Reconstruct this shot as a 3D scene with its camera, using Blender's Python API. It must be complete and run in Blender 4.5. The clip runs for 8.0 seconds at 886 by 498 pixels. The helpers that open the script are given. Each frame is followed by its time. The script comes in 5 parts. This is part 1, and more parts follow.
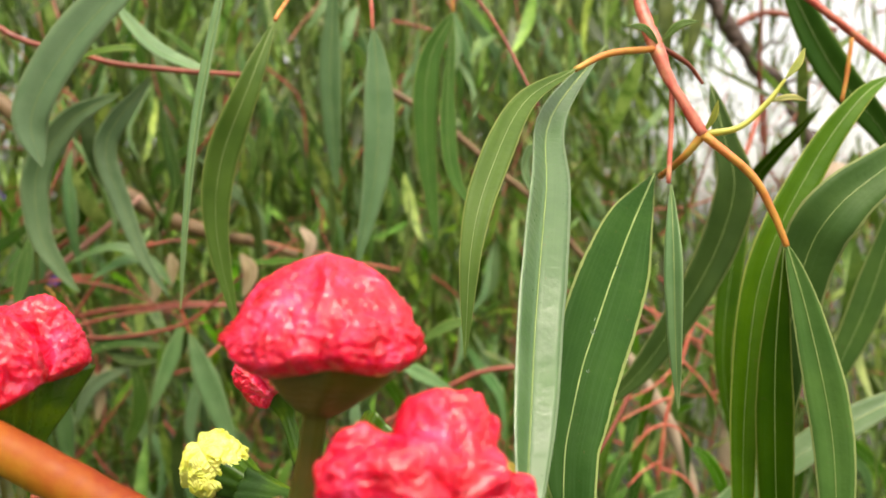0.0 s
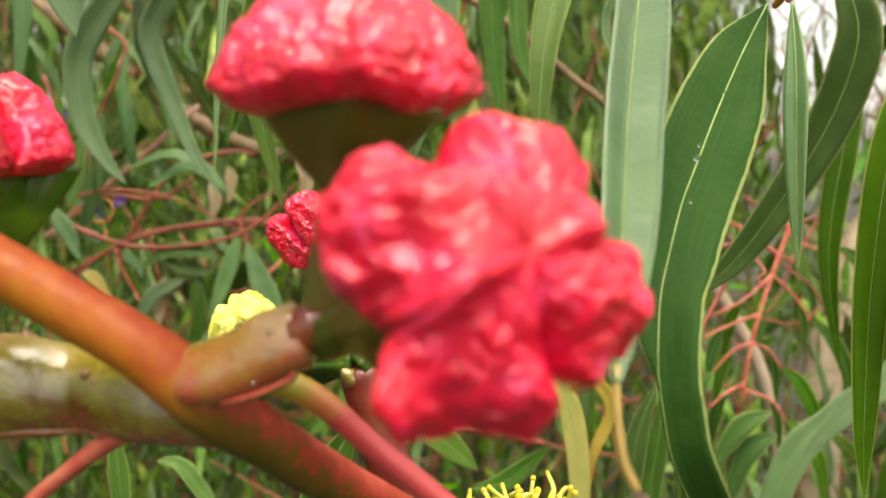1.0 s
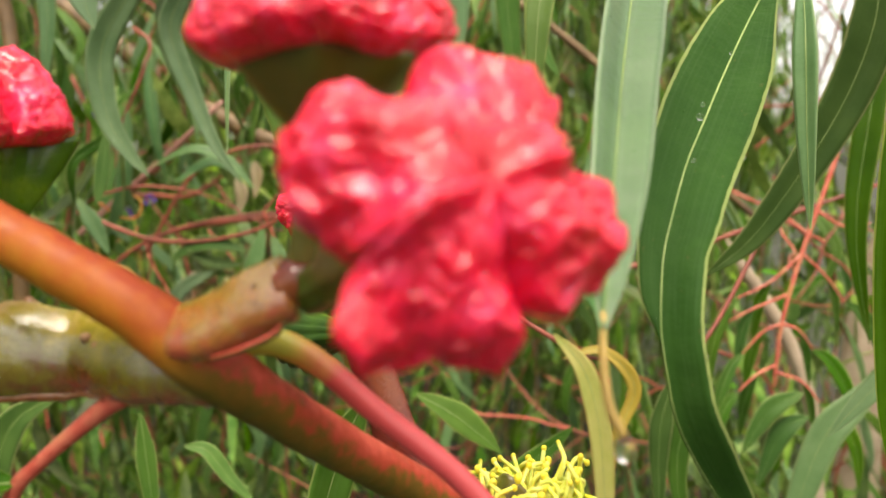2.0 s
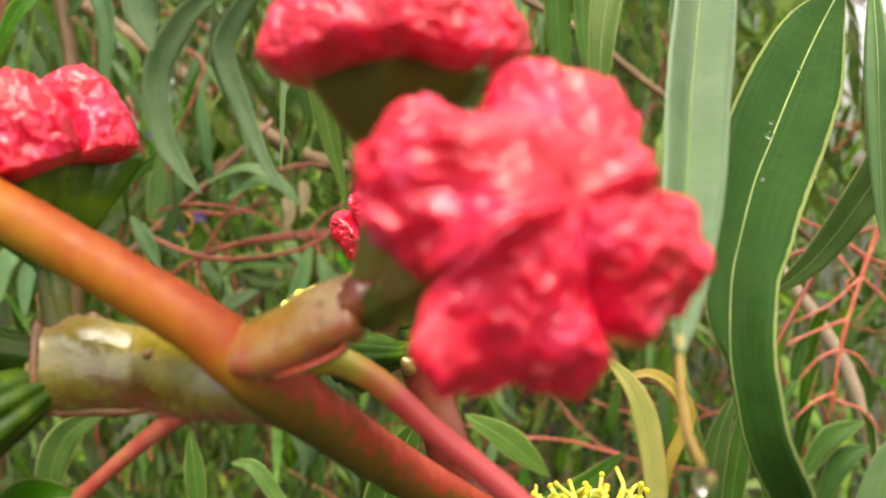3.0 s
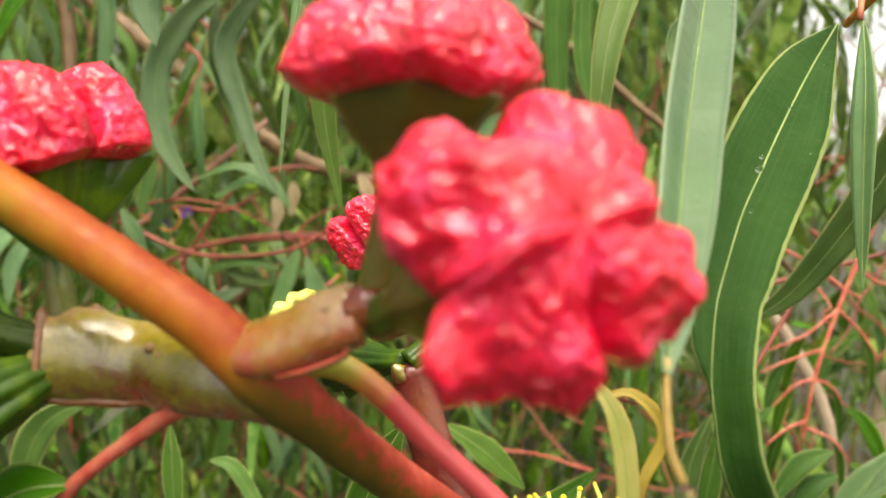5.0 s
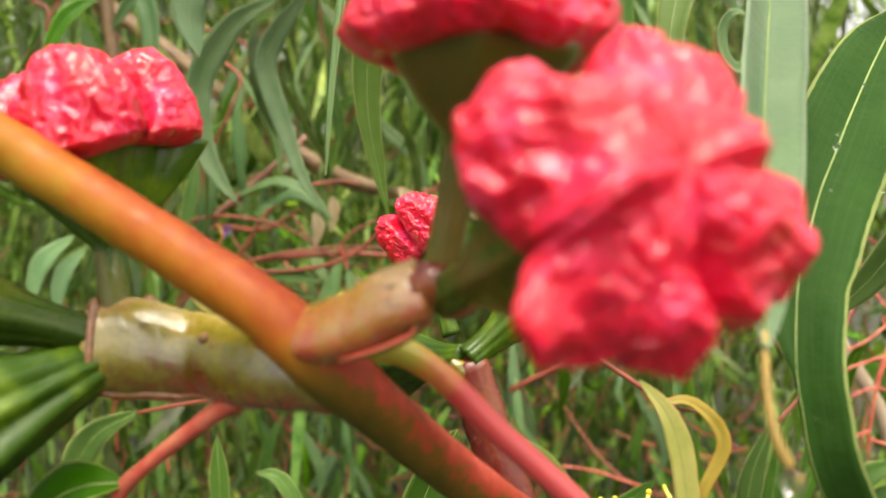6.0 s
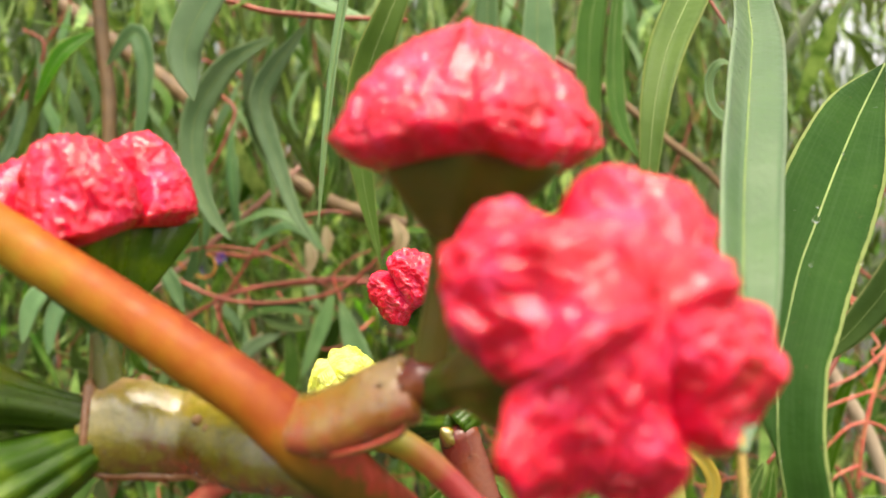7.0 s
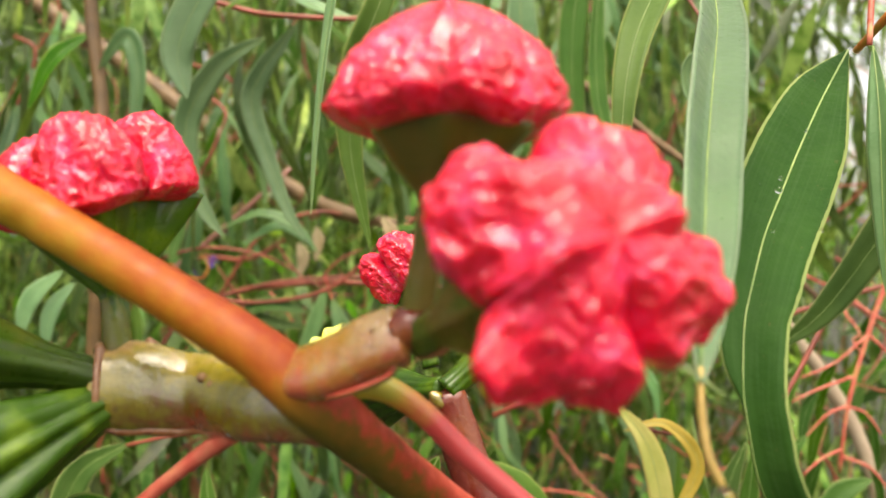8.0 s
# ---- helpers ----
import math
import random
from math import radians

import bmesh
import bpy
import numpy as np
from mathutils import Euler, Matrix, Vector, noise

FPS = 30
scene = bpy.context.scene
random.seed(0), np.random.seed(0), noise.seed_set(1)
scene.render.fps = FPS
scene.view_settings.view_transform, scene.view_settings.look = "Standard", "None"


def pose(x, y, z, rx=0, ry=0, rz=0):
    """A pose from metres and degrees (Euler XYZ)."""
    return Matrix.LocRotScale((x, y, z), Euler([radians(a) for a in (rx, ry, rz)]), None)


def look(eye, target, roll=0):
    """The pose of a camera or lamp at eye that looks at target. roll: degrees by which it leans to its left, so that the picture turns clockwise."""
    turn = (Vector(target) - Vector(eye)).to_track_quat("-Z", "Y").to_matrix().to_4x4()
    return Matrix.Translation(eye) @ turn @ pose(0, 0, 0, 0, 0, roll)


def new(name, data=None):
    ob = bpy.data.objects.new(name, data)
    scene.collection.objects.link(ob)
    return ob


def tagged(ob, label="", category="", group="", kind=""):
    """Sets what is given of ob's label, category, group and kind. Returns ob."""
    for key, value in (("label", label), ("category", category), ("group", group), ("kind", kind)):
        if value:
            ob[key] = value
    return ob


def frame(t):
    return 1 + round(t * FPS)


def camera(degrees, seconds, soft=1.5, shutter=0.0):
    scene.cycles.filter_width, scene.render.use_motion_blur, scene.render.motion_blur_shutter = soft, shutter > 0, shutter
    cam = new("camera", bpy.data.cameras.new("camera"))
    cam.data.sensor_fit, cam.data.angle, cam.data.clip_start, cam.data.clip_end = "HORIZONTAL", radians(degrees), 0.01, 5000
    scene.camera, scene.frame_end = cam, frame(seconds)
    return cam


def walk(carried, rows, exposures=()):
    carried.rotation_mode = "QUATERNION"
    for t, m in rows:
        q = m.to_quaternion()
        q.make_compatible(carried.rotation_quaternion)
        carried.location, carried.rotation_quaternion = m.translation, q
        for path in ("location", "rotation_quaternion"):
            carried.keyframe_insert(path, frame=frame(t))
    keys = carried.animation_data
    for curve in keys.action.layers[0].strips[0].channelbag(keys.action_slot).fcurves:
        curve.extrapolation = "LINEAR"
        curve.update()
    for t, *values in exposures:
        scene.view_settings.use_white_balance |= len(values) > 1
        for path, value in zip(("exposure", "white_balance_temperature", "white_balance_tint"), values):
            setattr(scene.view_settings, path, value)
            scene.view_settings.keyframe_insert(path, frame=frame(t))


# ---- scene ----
cam = camera(60, 8.0)
cam.data.dof.use_dof = True
cam.data.dof.focus_distance = 0.20
cam.data.dof.aperture_fstop = 16.0
PATH = [
    (0.0, look((-0.0033, -0.0318, 1.5353), (0.1558, 0.9552, 1.5109), -0.67)),
    (0.5, look((0.0048, -0.0029, 1.5134), (0.1167, 0.9886, 1.4474), -1.24)),
    (1.0, look((0.0024, 0.0026, 1.5042), (0.0732, 0.9959, 1.4128), -0.69)),
    (1.2, look((0.0031, 0.0022, 1.5039), (0.0674, 0.9956, 1.4084), -0.46)),
    (2.3, look((0.0097, 0.0020, 1.4966), (0.0214, 0.9974, 1.4022), -2.89)),
    (2.5, look((0.0084, 0.0013, 1.4997), (0.0026, 0.9976, 1.4146), -2.60)),
    (3.0, look((0.0053, 0.0045, 1.4977), (-0.0192, 1.0019, 1.4295), -1.92)),
    (3.5, look((0.0009, 0.0077, 1.4947), (0.0083, 1.0046, 1.4161), -0.50)),
    (4.0, look((0.0036, 0.0048, 1.5002), (0.0150, 0.9999, 1.4020), -1.00)),
    (4.5, look((0.0000, 0.0000, 1.5000), (0.0000, 0.9962, 1.4128), 1.50)),
    (4.7, look((0.0026, -0.0004, 1.5003), (0.0040, 0.9968, 1.4250), 1.48)),
    (5.8, look((0.0017, 0.0051, 1.4917), (-0.0377, 1.0039, 1.4621), 0.53)),
    (6.0, look((-0.0020, 0.0063, 1.4921), (-0.0517, 1.0046, 1.4601), 0.23)),
    (6.5, look((-0.0022, 0.0059, 1.5006), (-0.0552, 1.0043, 1.4831), -0.23)),
    (7.0, look((-0.0011, 0.0035, 1.5031), (-0.0428, 1.0026, 1.4939), 0.24)),
    (7.5, look((-0.0055, 0.0011, 1.5036), (-0.0431, 1.0004, 1.4952), 0.58)),
    (8.0, look((0.0001, -0.0063, 1.4960), (-0.0296, 0.9933, 1.4950), -0.55)),
]
walk(cam, PATH, [(0.0, 1.42 - 0.05, 7600, 11.0), (1.2, 1.42, 7600, 11.0), (3.0, 1.42 + 0.06, 7600, 11.0), (4.7, 1.42 + 0.1, 7600, 11.0), (6.0, 1.42 + 0.16, 7600, 11.0), (8.0, 1.42 + 0.18, 7600, 11.0)])

# ---- light: a bright overcast sky ----
world = bpy.data.worlds.new("overcast_sky")
scene.world = world
world.use_nodes = True
wn = world.node_tree
sky = wn.nodes.new("ShaderNodeTexSky")
sky.sky_type = "NISHITA"
sky.sun_disc = False
sky.sun_elevation, sky.sun_rotation = radians(66), radians(155)
sky.air_density, sky.dust_density, sky.ozone_density = 1.0, 4.0, 1.0
cloud = wn.nodes.new("ShaderNodeHueSaturation")
cloud.inputs["Saturation"].default_value = 0.3
wn.links.new(sky.outputs[0], cloud.inputs["Color"])
wn.links.new(cloud.outputs[0], wn.nodes["Background"].inputs[0])
wn.nodes["Background"].inputs[1].default_value = 0.15
sun_data = bpy.data.lights.new("sun", "SUN")
sun_data.energy, sun_data.angle, sun_data.color = 1.0, radians(28), (1.0, 0.97, 0.92)
sun = new("sun", sun_data)
sun.matrix_world = look((-0.8, -1.6, 6.0), (0.1, 0.2, 1.4))


# ---- materials ----
DEPTH = 0.85


def deep(c):
    """The base colour of a living surface, set against the bright sky."""
    return tuple(DEPTH * q for q in c)


def mat(name):
    m = bpy.data.materials.new(name)
    m.use_nodes = True
    return m, m.node_tree, m.node_tree.nodes["Principled BSDF"]


def node(nt, kind, **values):
    n = nt.nodes.new(kind)
    for key, value in values.items():
        n.inputs[key.replace("_", " ")].default_value = value
    return n


def ramp(nt, fac, stops):
    r = nt.nodes.new("ShaderNodeValToRGB")
    while len(r.color_ramp.elements) < len(stops):
        r.color_ramp.elements.new(0.5)
    for e, (at, col) in zip(r.color_ramp.elements, stops):
        e.position, e.color = at, (*col, 1)
    nt.links.new(fac, r.inputs[0])
    return r.outputs[0]


def mix(nt, fac, a, b, how="MIX"):
    m = nt.nodes.new("ShaderNodeMix")
    m.data_type, m.blend_type = "RGBA", how
    for slot, v in ((0, fac), (6, a), (7, b)):
        if isinstance(v, (float, int)):
            m.inputs[slot].default_value = v
        elif isinstance(v, tuple):
            m.inputs[slot].default_value = (*v, 1)
        else:
            nt.links.new(v, m.inputs[slot])
    return m.outputs[2]


def maths(nt, op, a, b=0.0):
    m = nt.nodes.new("ShaderNodeMath")
    m.operation = op
    for slot, v in ((0, a), (1, b)):
        if isinstance(v, (float, int)):
            m.inputs[slot].default_value = v
        else:
            nt.links.new(v, m.inputs[slot])
    return m.outputs[0]


def noise_of(nt, scale, detail=3.0, coords="Object", rough=0.55):
    tc = nt.nodes.new("ShaderNodeTexCoord")
    n = node(nt, "ShaderNodeTexNoise", Scale=scale, Detail=detail, Roughness=rough)
    nt.links.new(tc.outputs[coords], n.inputs["Vector"])
    return n.outputs["Fac"]


def bump(nt, bsdf, height, strength, distance):
    b = node(nt, "ShaderNodeBump", Strength=strength, Distance=distance)
    nt.links.new(height, b.inputs["Height"])
    nt.links.new(b.outputs[0], bsdf.inputs["Normal"])


def leaf_material(name, dark, light, edge, rough, glow, islands=False, margin=0.455, hue=0.03, gloss=0.4, coat=0.0):
    """A smooth waxy leaf: two greens, fine side veins, a paler margin, some light passing through."""
    m, nt, b = mat(name)
    dark, light, edge = deep(dark), deep(light), deep(edge)
    b.inputs["Coat Weight"].default_value = coat
    b.inputs["Coat Roughness"].default_value = 0.16
    pale = tuple(0.6 * q + 0.4 * w for q, w in zip(light, (0.19, 0.29, 0.14)))
    uv = nt.nodes.new("ShaderNodeUVMap")
    sep = nt.nodes.new("ShaderNodeSeparateXYZ")
    nt.links.new(uv.outputs[0], sep.inputs[0])
    u, v = sep.outputs[0], sep.outputs[1]
    if islands:
        rnd = nt.nodes.new("ShaderNodeNewGeometry").outputs["Random Per Island"]
    else:
        rnd = nt.nodes.new("ShaderNodeObjectInfo").outputs["Random"]
    blotch = noise_of(nt, 60.0, 4.0)
    col = mix(nt, ramp(nt, blotch, [(0.35, (0, 0, 0)), (0.68, (1, 1, 1))]), dark, light)
    side = maths(nt, "ABSOLUTE", maths(nt, "SUBTRACT", u, 0.5))
    # side veins leave the midrib at an angle
    ang = maths(nt, "ADD", maths(nt, "MULTIPLY", v, 330.0), maths(nt, "MULTIPLY", side, -60.0))
    vein = maths(nt, "POWER", maths(nt, "ABSOLUTE", maths(nt, "SINE", ang)), 10.0)
    col = mix(nt, maths(nt, "MULTIPLY", vein, 0.006), col, edge)
    rim = maths(nt, "GREATER_THAN", maths(nt, "ADD", side, maths(nt, "MULTIPLY", noise_of(nt, 300.0), 0.03)), margin + 0.015)
    col = mix(nt, maths(nt, "MULTIPLY", rim, 0.55), col, edge)
    # pale rubbed streaks along the blade, and small brown blemishes
    st = nt.nodes.new("ShaderNodeCombineXYZ")
    nt.links.new(maths(nt, "MULTIPLY", u, 26.0), st.inputs[0])
    nt.links.new(maths(nt, "MULTIPLY", v, 5.0), st.inputs[1])
    nt.links.new(maths(nt, "MULTIPLY", rnd, 40.0), st.inputs[2])
    sn = node(nt, "ShaderNodeTexNoise", Scale=1.0, Detail=4.0)
    nt.links.new(st.outputs[0], sn.inputs["Vector"])
    col = mix(nt, maths(nt, "MULTIPLY", ramp(nt, sn.outputs["Fac"], [(0.48, (0, 0, 0)), (0.75, (1, 1, 1))]), 0.13), col, pale)
    spots = ramp(nt, noise_of(nt, 420.0, 2.0), [(0.70, (0, 0, 0)), (0.76, (1, 1, 1))])
    col = mix(nt, maths(nt, "MULTIPLY", spots, 0.35), col, (0.10, 0.07, 0.025))
    hsv = nt.nodes.new("ShaderNodeHueSaturation")
    nt.links.new(maths(nt, "ADD", 0.5 - hue / 2, maths(nt, "MULTIPLY", rnd, hue)), hsv.inputs["Hue"])
    tone = maths(nt, "FRACT", maths(nt, "MULTIPLY", rnd, 7.31))
    if islands:
        tone = maths(nt, "MULTIPLY", maths(nt, "POWER", tone, 2.0), 3.4)
    nt.links.new(maths(nt, "ADD", 0.28 if islands else 0.75, maths(nt, "MULTIPLY", tone, 0.55)), hsv.inputs["Value"])
    nt.links.new(maths(nt, "ADD", 0.85, maths(nt, "MULTIPLY", maths(nt, "FRACT", maths(nt, "MULTIPLY", rnd, 13.7)), 0.25)), hsv.inputs["Saturation"])
    nt.links.new(col, hsv.inputs["Color"])
    nt.links.new(hsv.outputs[0], b.inputs["Base Color"])
    speck = noise_of(nt, 700.0, 2.0)
    nt.links.new(maths(nt, "ADD", rough - 0.08, maths(nt, "MULTIPLY", speck, 0.2)), b.inputs["Roughness"])
    b.inputs["Specular IOR Level"].default_value = gloss
    swell = noise_of(nt, 95.0, 3.0)
    bump(nt, b, maths(nt, "ADD", maths(nt, "MULTIPLY", speck, 0.7), maths(nt, "MULTIPLY", swell, 5.0)), 0.35, 0.0004)
    tr = nt.nodes.new("ShaderNodeBsdfTranslucent")
    nt.links.new(mix(nt, 0.5, hsv.outputs[0], (0.17, 0.29, 0.034)), tr.inputs["Color"])
    ms = nt.nodes.new("ShaderNodeMixShader")
    ms.inputs[0].default_value = glow
    nt.links.new(b.outputs[0], ms.inputs[1])
    nt.links.new(tr.outputs[0], ms.inputs[2])
    nt.links.new(ms.outputs[0], nt.nodes["Material Output"].inputs["Surface"])
    return m


GREEN = leaf_material("gum_leaf_green", (0.034, 0.110, 0.006), (0.055, 0.145, 0.010), (0.42, 0.47, 0.14), 0.44, 0.24, gloss=0.14)
OLIVE = leaf_material("gum_leaf_olive", (0.058, 0.155, 0.012), (0.090, 0.205, 0.020), (0.40, 0.48, 0.13), 0.42, 0.28, gloss=0.18)
GREY = leaf_material("gum_leaf_blue_grey", (0.128, 0.270, 0.098), (0.190, 0.345, 0.138), (0.34, 0.44, 0.20), 0.36, 0.38, gloss=0.35)
DEEP = leaf_material("gum_leaf_deep_green", (0.0185, 0.060, 0.0052), (0.027, 0.076, 0.007), (0.42, 0.47, 0.14), 0.48, 0.08, margin=0.465, gloss=0.05)
PALE = leaf_material("gum_leaf_pale", (0.044, 0.112, 0.026), (0.070, 0.150, 0.044), (0.26, 0.34, 0.20), 0.30, 0.12, gloss=0.5, coat=0.35)
FOLIAGE = leaf_material("gum_foliage", (0.046, 0.124, 0.011), (0.265, 0.385, 0.088), (0.22, 0.33, 0.06), 0.38, 0.32, True, 0.47, 0.06, gloss=0.38)
WEED = leaf_material("undergrowth_leaf", (0.045, 0.130, 0.009), (0.135, 0.27, 0.025), (0.20, 0.34, 0.06), 0.5, 0.3, True, 0.47, 0.06, gloss=0.18)
AMBER = leaf_material("amber_leaf", (0.50, 0.36, 0.04), (0.64, 0.46, 0.08), (0.50, 0.24, 0.03), 0.45, 0.3)
YELLOWED = leaf_material("withered_leaf", (0.42, 0.48, 0.06), (0.62, 0.60, 0.12), (0.66, 0.40, 0.05), 0.5, 0.3)
DRY = leaf_material("dry_leaf", (0.40, 0.29, 0.16), (0.55, 0.43, 0.28), (0.34, 0.22, 0.12), 0.6, 0.1)


def plain(name, stops, scale, rough, relief=0.0, relief_scale=900.0, spec=0.5, islands=False, coat=0.0, sub=0.0):
    """A mottled surface: a colour ramp over noise, with gloss that varies and a fine relief."""
    m, nt, b = mat(name)
    n = noise_of(nt, scale, 4.0)
    col = ramp(nt, n, [(at, deep(c)) for at, c in stops])
    if islands:
        rnd = nt.nodes.new("ShaderNodeNewGeometry").outputs["Random Per Island"]
        col = mix(nt, 1.0, col, ramp(nt, rnd, [(0.0, (0.55, 0.55, 0.55)), (1.0, (1.0, 1.0, 1.0))]), "MULTIPLY")
    nt.links.new(col, b.inputs["Base Color"])
    fine = noise_of(nt, relief_scale, 4.0)
    nt.links.new(maths(nt, "ADD", rough - 0.1, maths(nt, "MULTIPLY", fine, 0.2)), b.inputs["Roughness"])
    b.inputs["Specular IOR Level"].default_value = spec
    b.inputs["Coat Weight"].default_value = coat
    b.inputs["Coat Roughness"].default_value = 0.10
    if sub:
        b.inputs["Subsurface Weight"].default_value = sub
        b.inputs["Subsurface Radius"].default_value = (0.004, 0.0015, 0.001)
        b.inputs["Subsurface Scale"].default_value = 0.5
    if relief:
        bump(nt, b, fine, relief, 0.0008)
    return m


def cap_material():
    """Wrinkled red skin of a bud cap, with a wax coat: shade painted crimson in the creases, highlights painted paler
    on the crests.
    """
    m, nt, b = mat("wrinkled_red_cap")
    tc = nt.nodes.new("ShaderNodeTexCoord")
    folds = []
    for scale, bend in ((300.0, 1.1), (620.0, 1.4)):
        n = node(nt, "ShaderNodeTexNoise", Scale=scale, Detail=2.0, Distortion=bend)
        nt.links.new(tc.outputs["Object"], n.inputs["Vector"])
        folds.append(maths(nt, "ABSOLUTE", maths(nt, "SUBTRACT", n.outputs["Fac"], 0.5)))
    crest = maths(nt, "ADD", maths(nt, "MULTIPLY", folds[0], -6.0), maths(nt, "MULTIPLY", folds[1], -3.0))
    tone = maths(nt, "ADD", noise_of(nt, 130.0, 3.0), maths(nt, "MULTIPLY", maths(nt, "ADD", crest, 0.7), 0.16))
    # low stop deepens the creases like shade, top stop tints crests with pink highlight
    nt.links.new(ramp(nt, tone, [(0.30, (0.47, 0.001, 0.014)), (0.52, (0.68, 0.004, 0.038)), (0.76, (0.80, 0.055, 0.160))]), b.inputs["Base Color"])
    b.inputs["Roughness"].default_value = 0.42
    b.inputs["Specular IOR Level"].default_value = 0.1
    b.inputs["Coat Weight"].default_value = 1.0
    b.inputs["Coat Roughness"].default_value = 0.15
    b.inputs["Coat IOR"].default_value = 1.5
    b.inputs["Subsurface Weight"].default_value = 0.45
    b.inputs["Subsurface Radius"].default_value = (0.003, 0.0006, 0.0005)
    b.inputs["Subsurface Scale"].default_value = 1.0
    bump(nt, b, crest, 0.8, 0.0003)
    return m


CAP = cap_material()
CUP = plain("bud_cup_green", [(0.30, (0.070, 0.092, 0.008)), (0.50, (0.115, 0.092, 0.012)), (0.68, (0.17, 0.105, 0.022))], 90.0, 0.32, 0.25, 800.0, coat=0.2)
BRIGHT_CUP = plain("bud_cup_bright_green", [(0.34, (0.012, 0.042, 0.002)), (0.54, (0.032, 0.086, 0.003)), (0.74, (0.14, 0.23, 0.012))], 80.0, 0.38, 0.2, 800.0, spec=0.3)


def stem_material(name, stops, around, along, warp, rough, coat, relief=0.15, swing_by=0.16, specks=(0.20, 0.10, 0.03), beyond=None, spec=0.5, mottle=1.0):
    """Bark or skin of a fresh stem: colours drift along and around it, on the peduncles with painted glare and shade,
    with fine dark specks, pores and a moist gloss.
    """
    m, nt, b = mat(name)
    uv = nt.nodes.new("ShaderNodeUVMap")
    sep = nt.nodes.new("ShaderNodeSeparateXYZ")
    nt.links.new(uv.outputs[0], sep.inputs[0])
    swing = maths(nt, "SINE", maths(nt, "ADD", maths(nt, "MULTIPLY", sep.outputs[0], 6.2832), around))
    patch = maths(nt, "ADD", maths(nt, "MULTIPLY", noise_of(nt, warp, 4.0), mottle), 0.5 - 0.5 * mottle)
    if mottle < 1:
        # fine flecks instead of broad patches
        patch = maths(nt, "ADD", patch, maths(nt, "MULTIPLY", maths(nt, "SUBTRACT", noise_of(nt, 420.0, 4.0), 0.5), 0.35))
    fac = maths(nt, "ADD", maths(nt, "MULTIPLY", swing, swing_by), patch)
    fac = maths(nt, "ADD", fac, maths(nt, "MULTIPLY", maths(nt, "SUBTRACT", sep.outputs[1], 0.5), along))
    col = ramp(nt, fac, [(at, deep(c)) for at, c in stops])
    if beyond:
        # past a node the skin takes on other colours
        at, other, turn = beyond
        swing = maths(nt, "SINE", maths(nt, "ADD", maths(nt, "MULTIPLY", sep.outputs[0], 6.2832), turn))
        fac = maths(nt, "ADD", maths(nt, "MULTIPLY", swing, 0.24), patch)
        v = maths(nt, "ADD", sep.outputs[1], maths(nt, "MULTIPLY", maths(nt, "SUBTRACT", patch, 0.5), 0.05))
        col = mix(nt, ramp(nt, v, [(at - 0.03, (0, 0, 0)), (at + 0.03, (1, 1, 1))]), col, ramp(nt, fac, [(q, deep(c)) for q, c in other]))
    b.inputs["Specular IOR Level"].default_value = spec
    dots = ramp(nt, noise_of(nt, 1400.0, 2.0), [(0.66, (0, 0, 0)), (0.74, (1, 1, 1))])
    col = mix(nt, maths(nt, "MULTIPLY", dots, 0.45), col, deep(specks))
    nt.links.new(col, b.inputs["Base Color"])
    wet = noise_of(nt, 260.0, 4.0)
    nt.links.new(ramp(nt, wet, [(0.35, (rough - 0.14,) * 3), (0.65, (rough + 0.12,) * 3)]), b.inputs["Roughness"])
    b.inputs["Coat Weight"].default_value = 0.75 * coat
    b.inputs["Coat Roughness"].default_value = 0.08
    bump(nt, b, maths(nt, "ADD", wet, maths(nt, "MULTIPLY", noise_of(nt, 1100.0), 0.4)), relief, 0.0009)
    if coat > 0.5:
        # a film of water, uneven as the skin under it
        b.inputs["Coat IOR"].default_value = 1.75
        b.inputs["Coat Roughness"].default_value = 0.22
        film = node(nt, "ShaderNodeBump", Strength=0.4, Distance=0.0010)
        nt.links.new(noise_of(nt, 340.0, 3.0), film.inputs["Height"])
        nt.links.new(film.outputs[0], b.inputs["Coat Normal"])
    return m


DARK_CUP = plain("bud_cup_deep_green", [(0.30, (0.014, 0.042, 0.002)), (0.52, (0.032, 0.066, 0.004)), (0.70, (0.085, 0.088, 0.012))], 90.0, 0.3, 0.2, 800.0, spec=0.4, coat=0.15)
GREEN_CUP = plain("bud_cup_dark_green", [(0.30, (0.018, 0.062, 0.001)), (0.52, (0.045, 0.105, 0.002)), (0.70, (0.13, 0.21, 0.006))], 90.0, 0.3, 0.2, 800.0, spec=0.35, coat=0.12)

STEM = stem_material("orange_stem", [(0.30, (0.27, 0.040, 0.011)), (0.48, (0.35, 0.090, 0.011)), (0.64, (0.37, 0.138, 0.012)), (0.82, (0.34, 0.195, 0.016))], 1.4, -1.1, 40.0, 0.5, 0.0, 0.15, 0.19,
                     beyond=(0.56, [(0.38, (0.090, 0.075, 0.009)), (0.54, (0.17, 0.085, 0.013)), (0.64, (0.42, 0.055, 0.030)), (0.82, (0.66, 0.110, 0.075))], -1.8), spec=0.2, mottle=0.75)
RED_STEM = stem_material("red_stem", [(0.42, (0.085, 0.075, 0.010)), (0.56, (0.16, 0.085, 0.014)), (0.68, (0.42, 0.045, 0.026)), (0.88, (0.62, 0.085, 0.060))], -1.8, 0.05, 45.0, 0.34, 0.25, 0.15, 0.24)
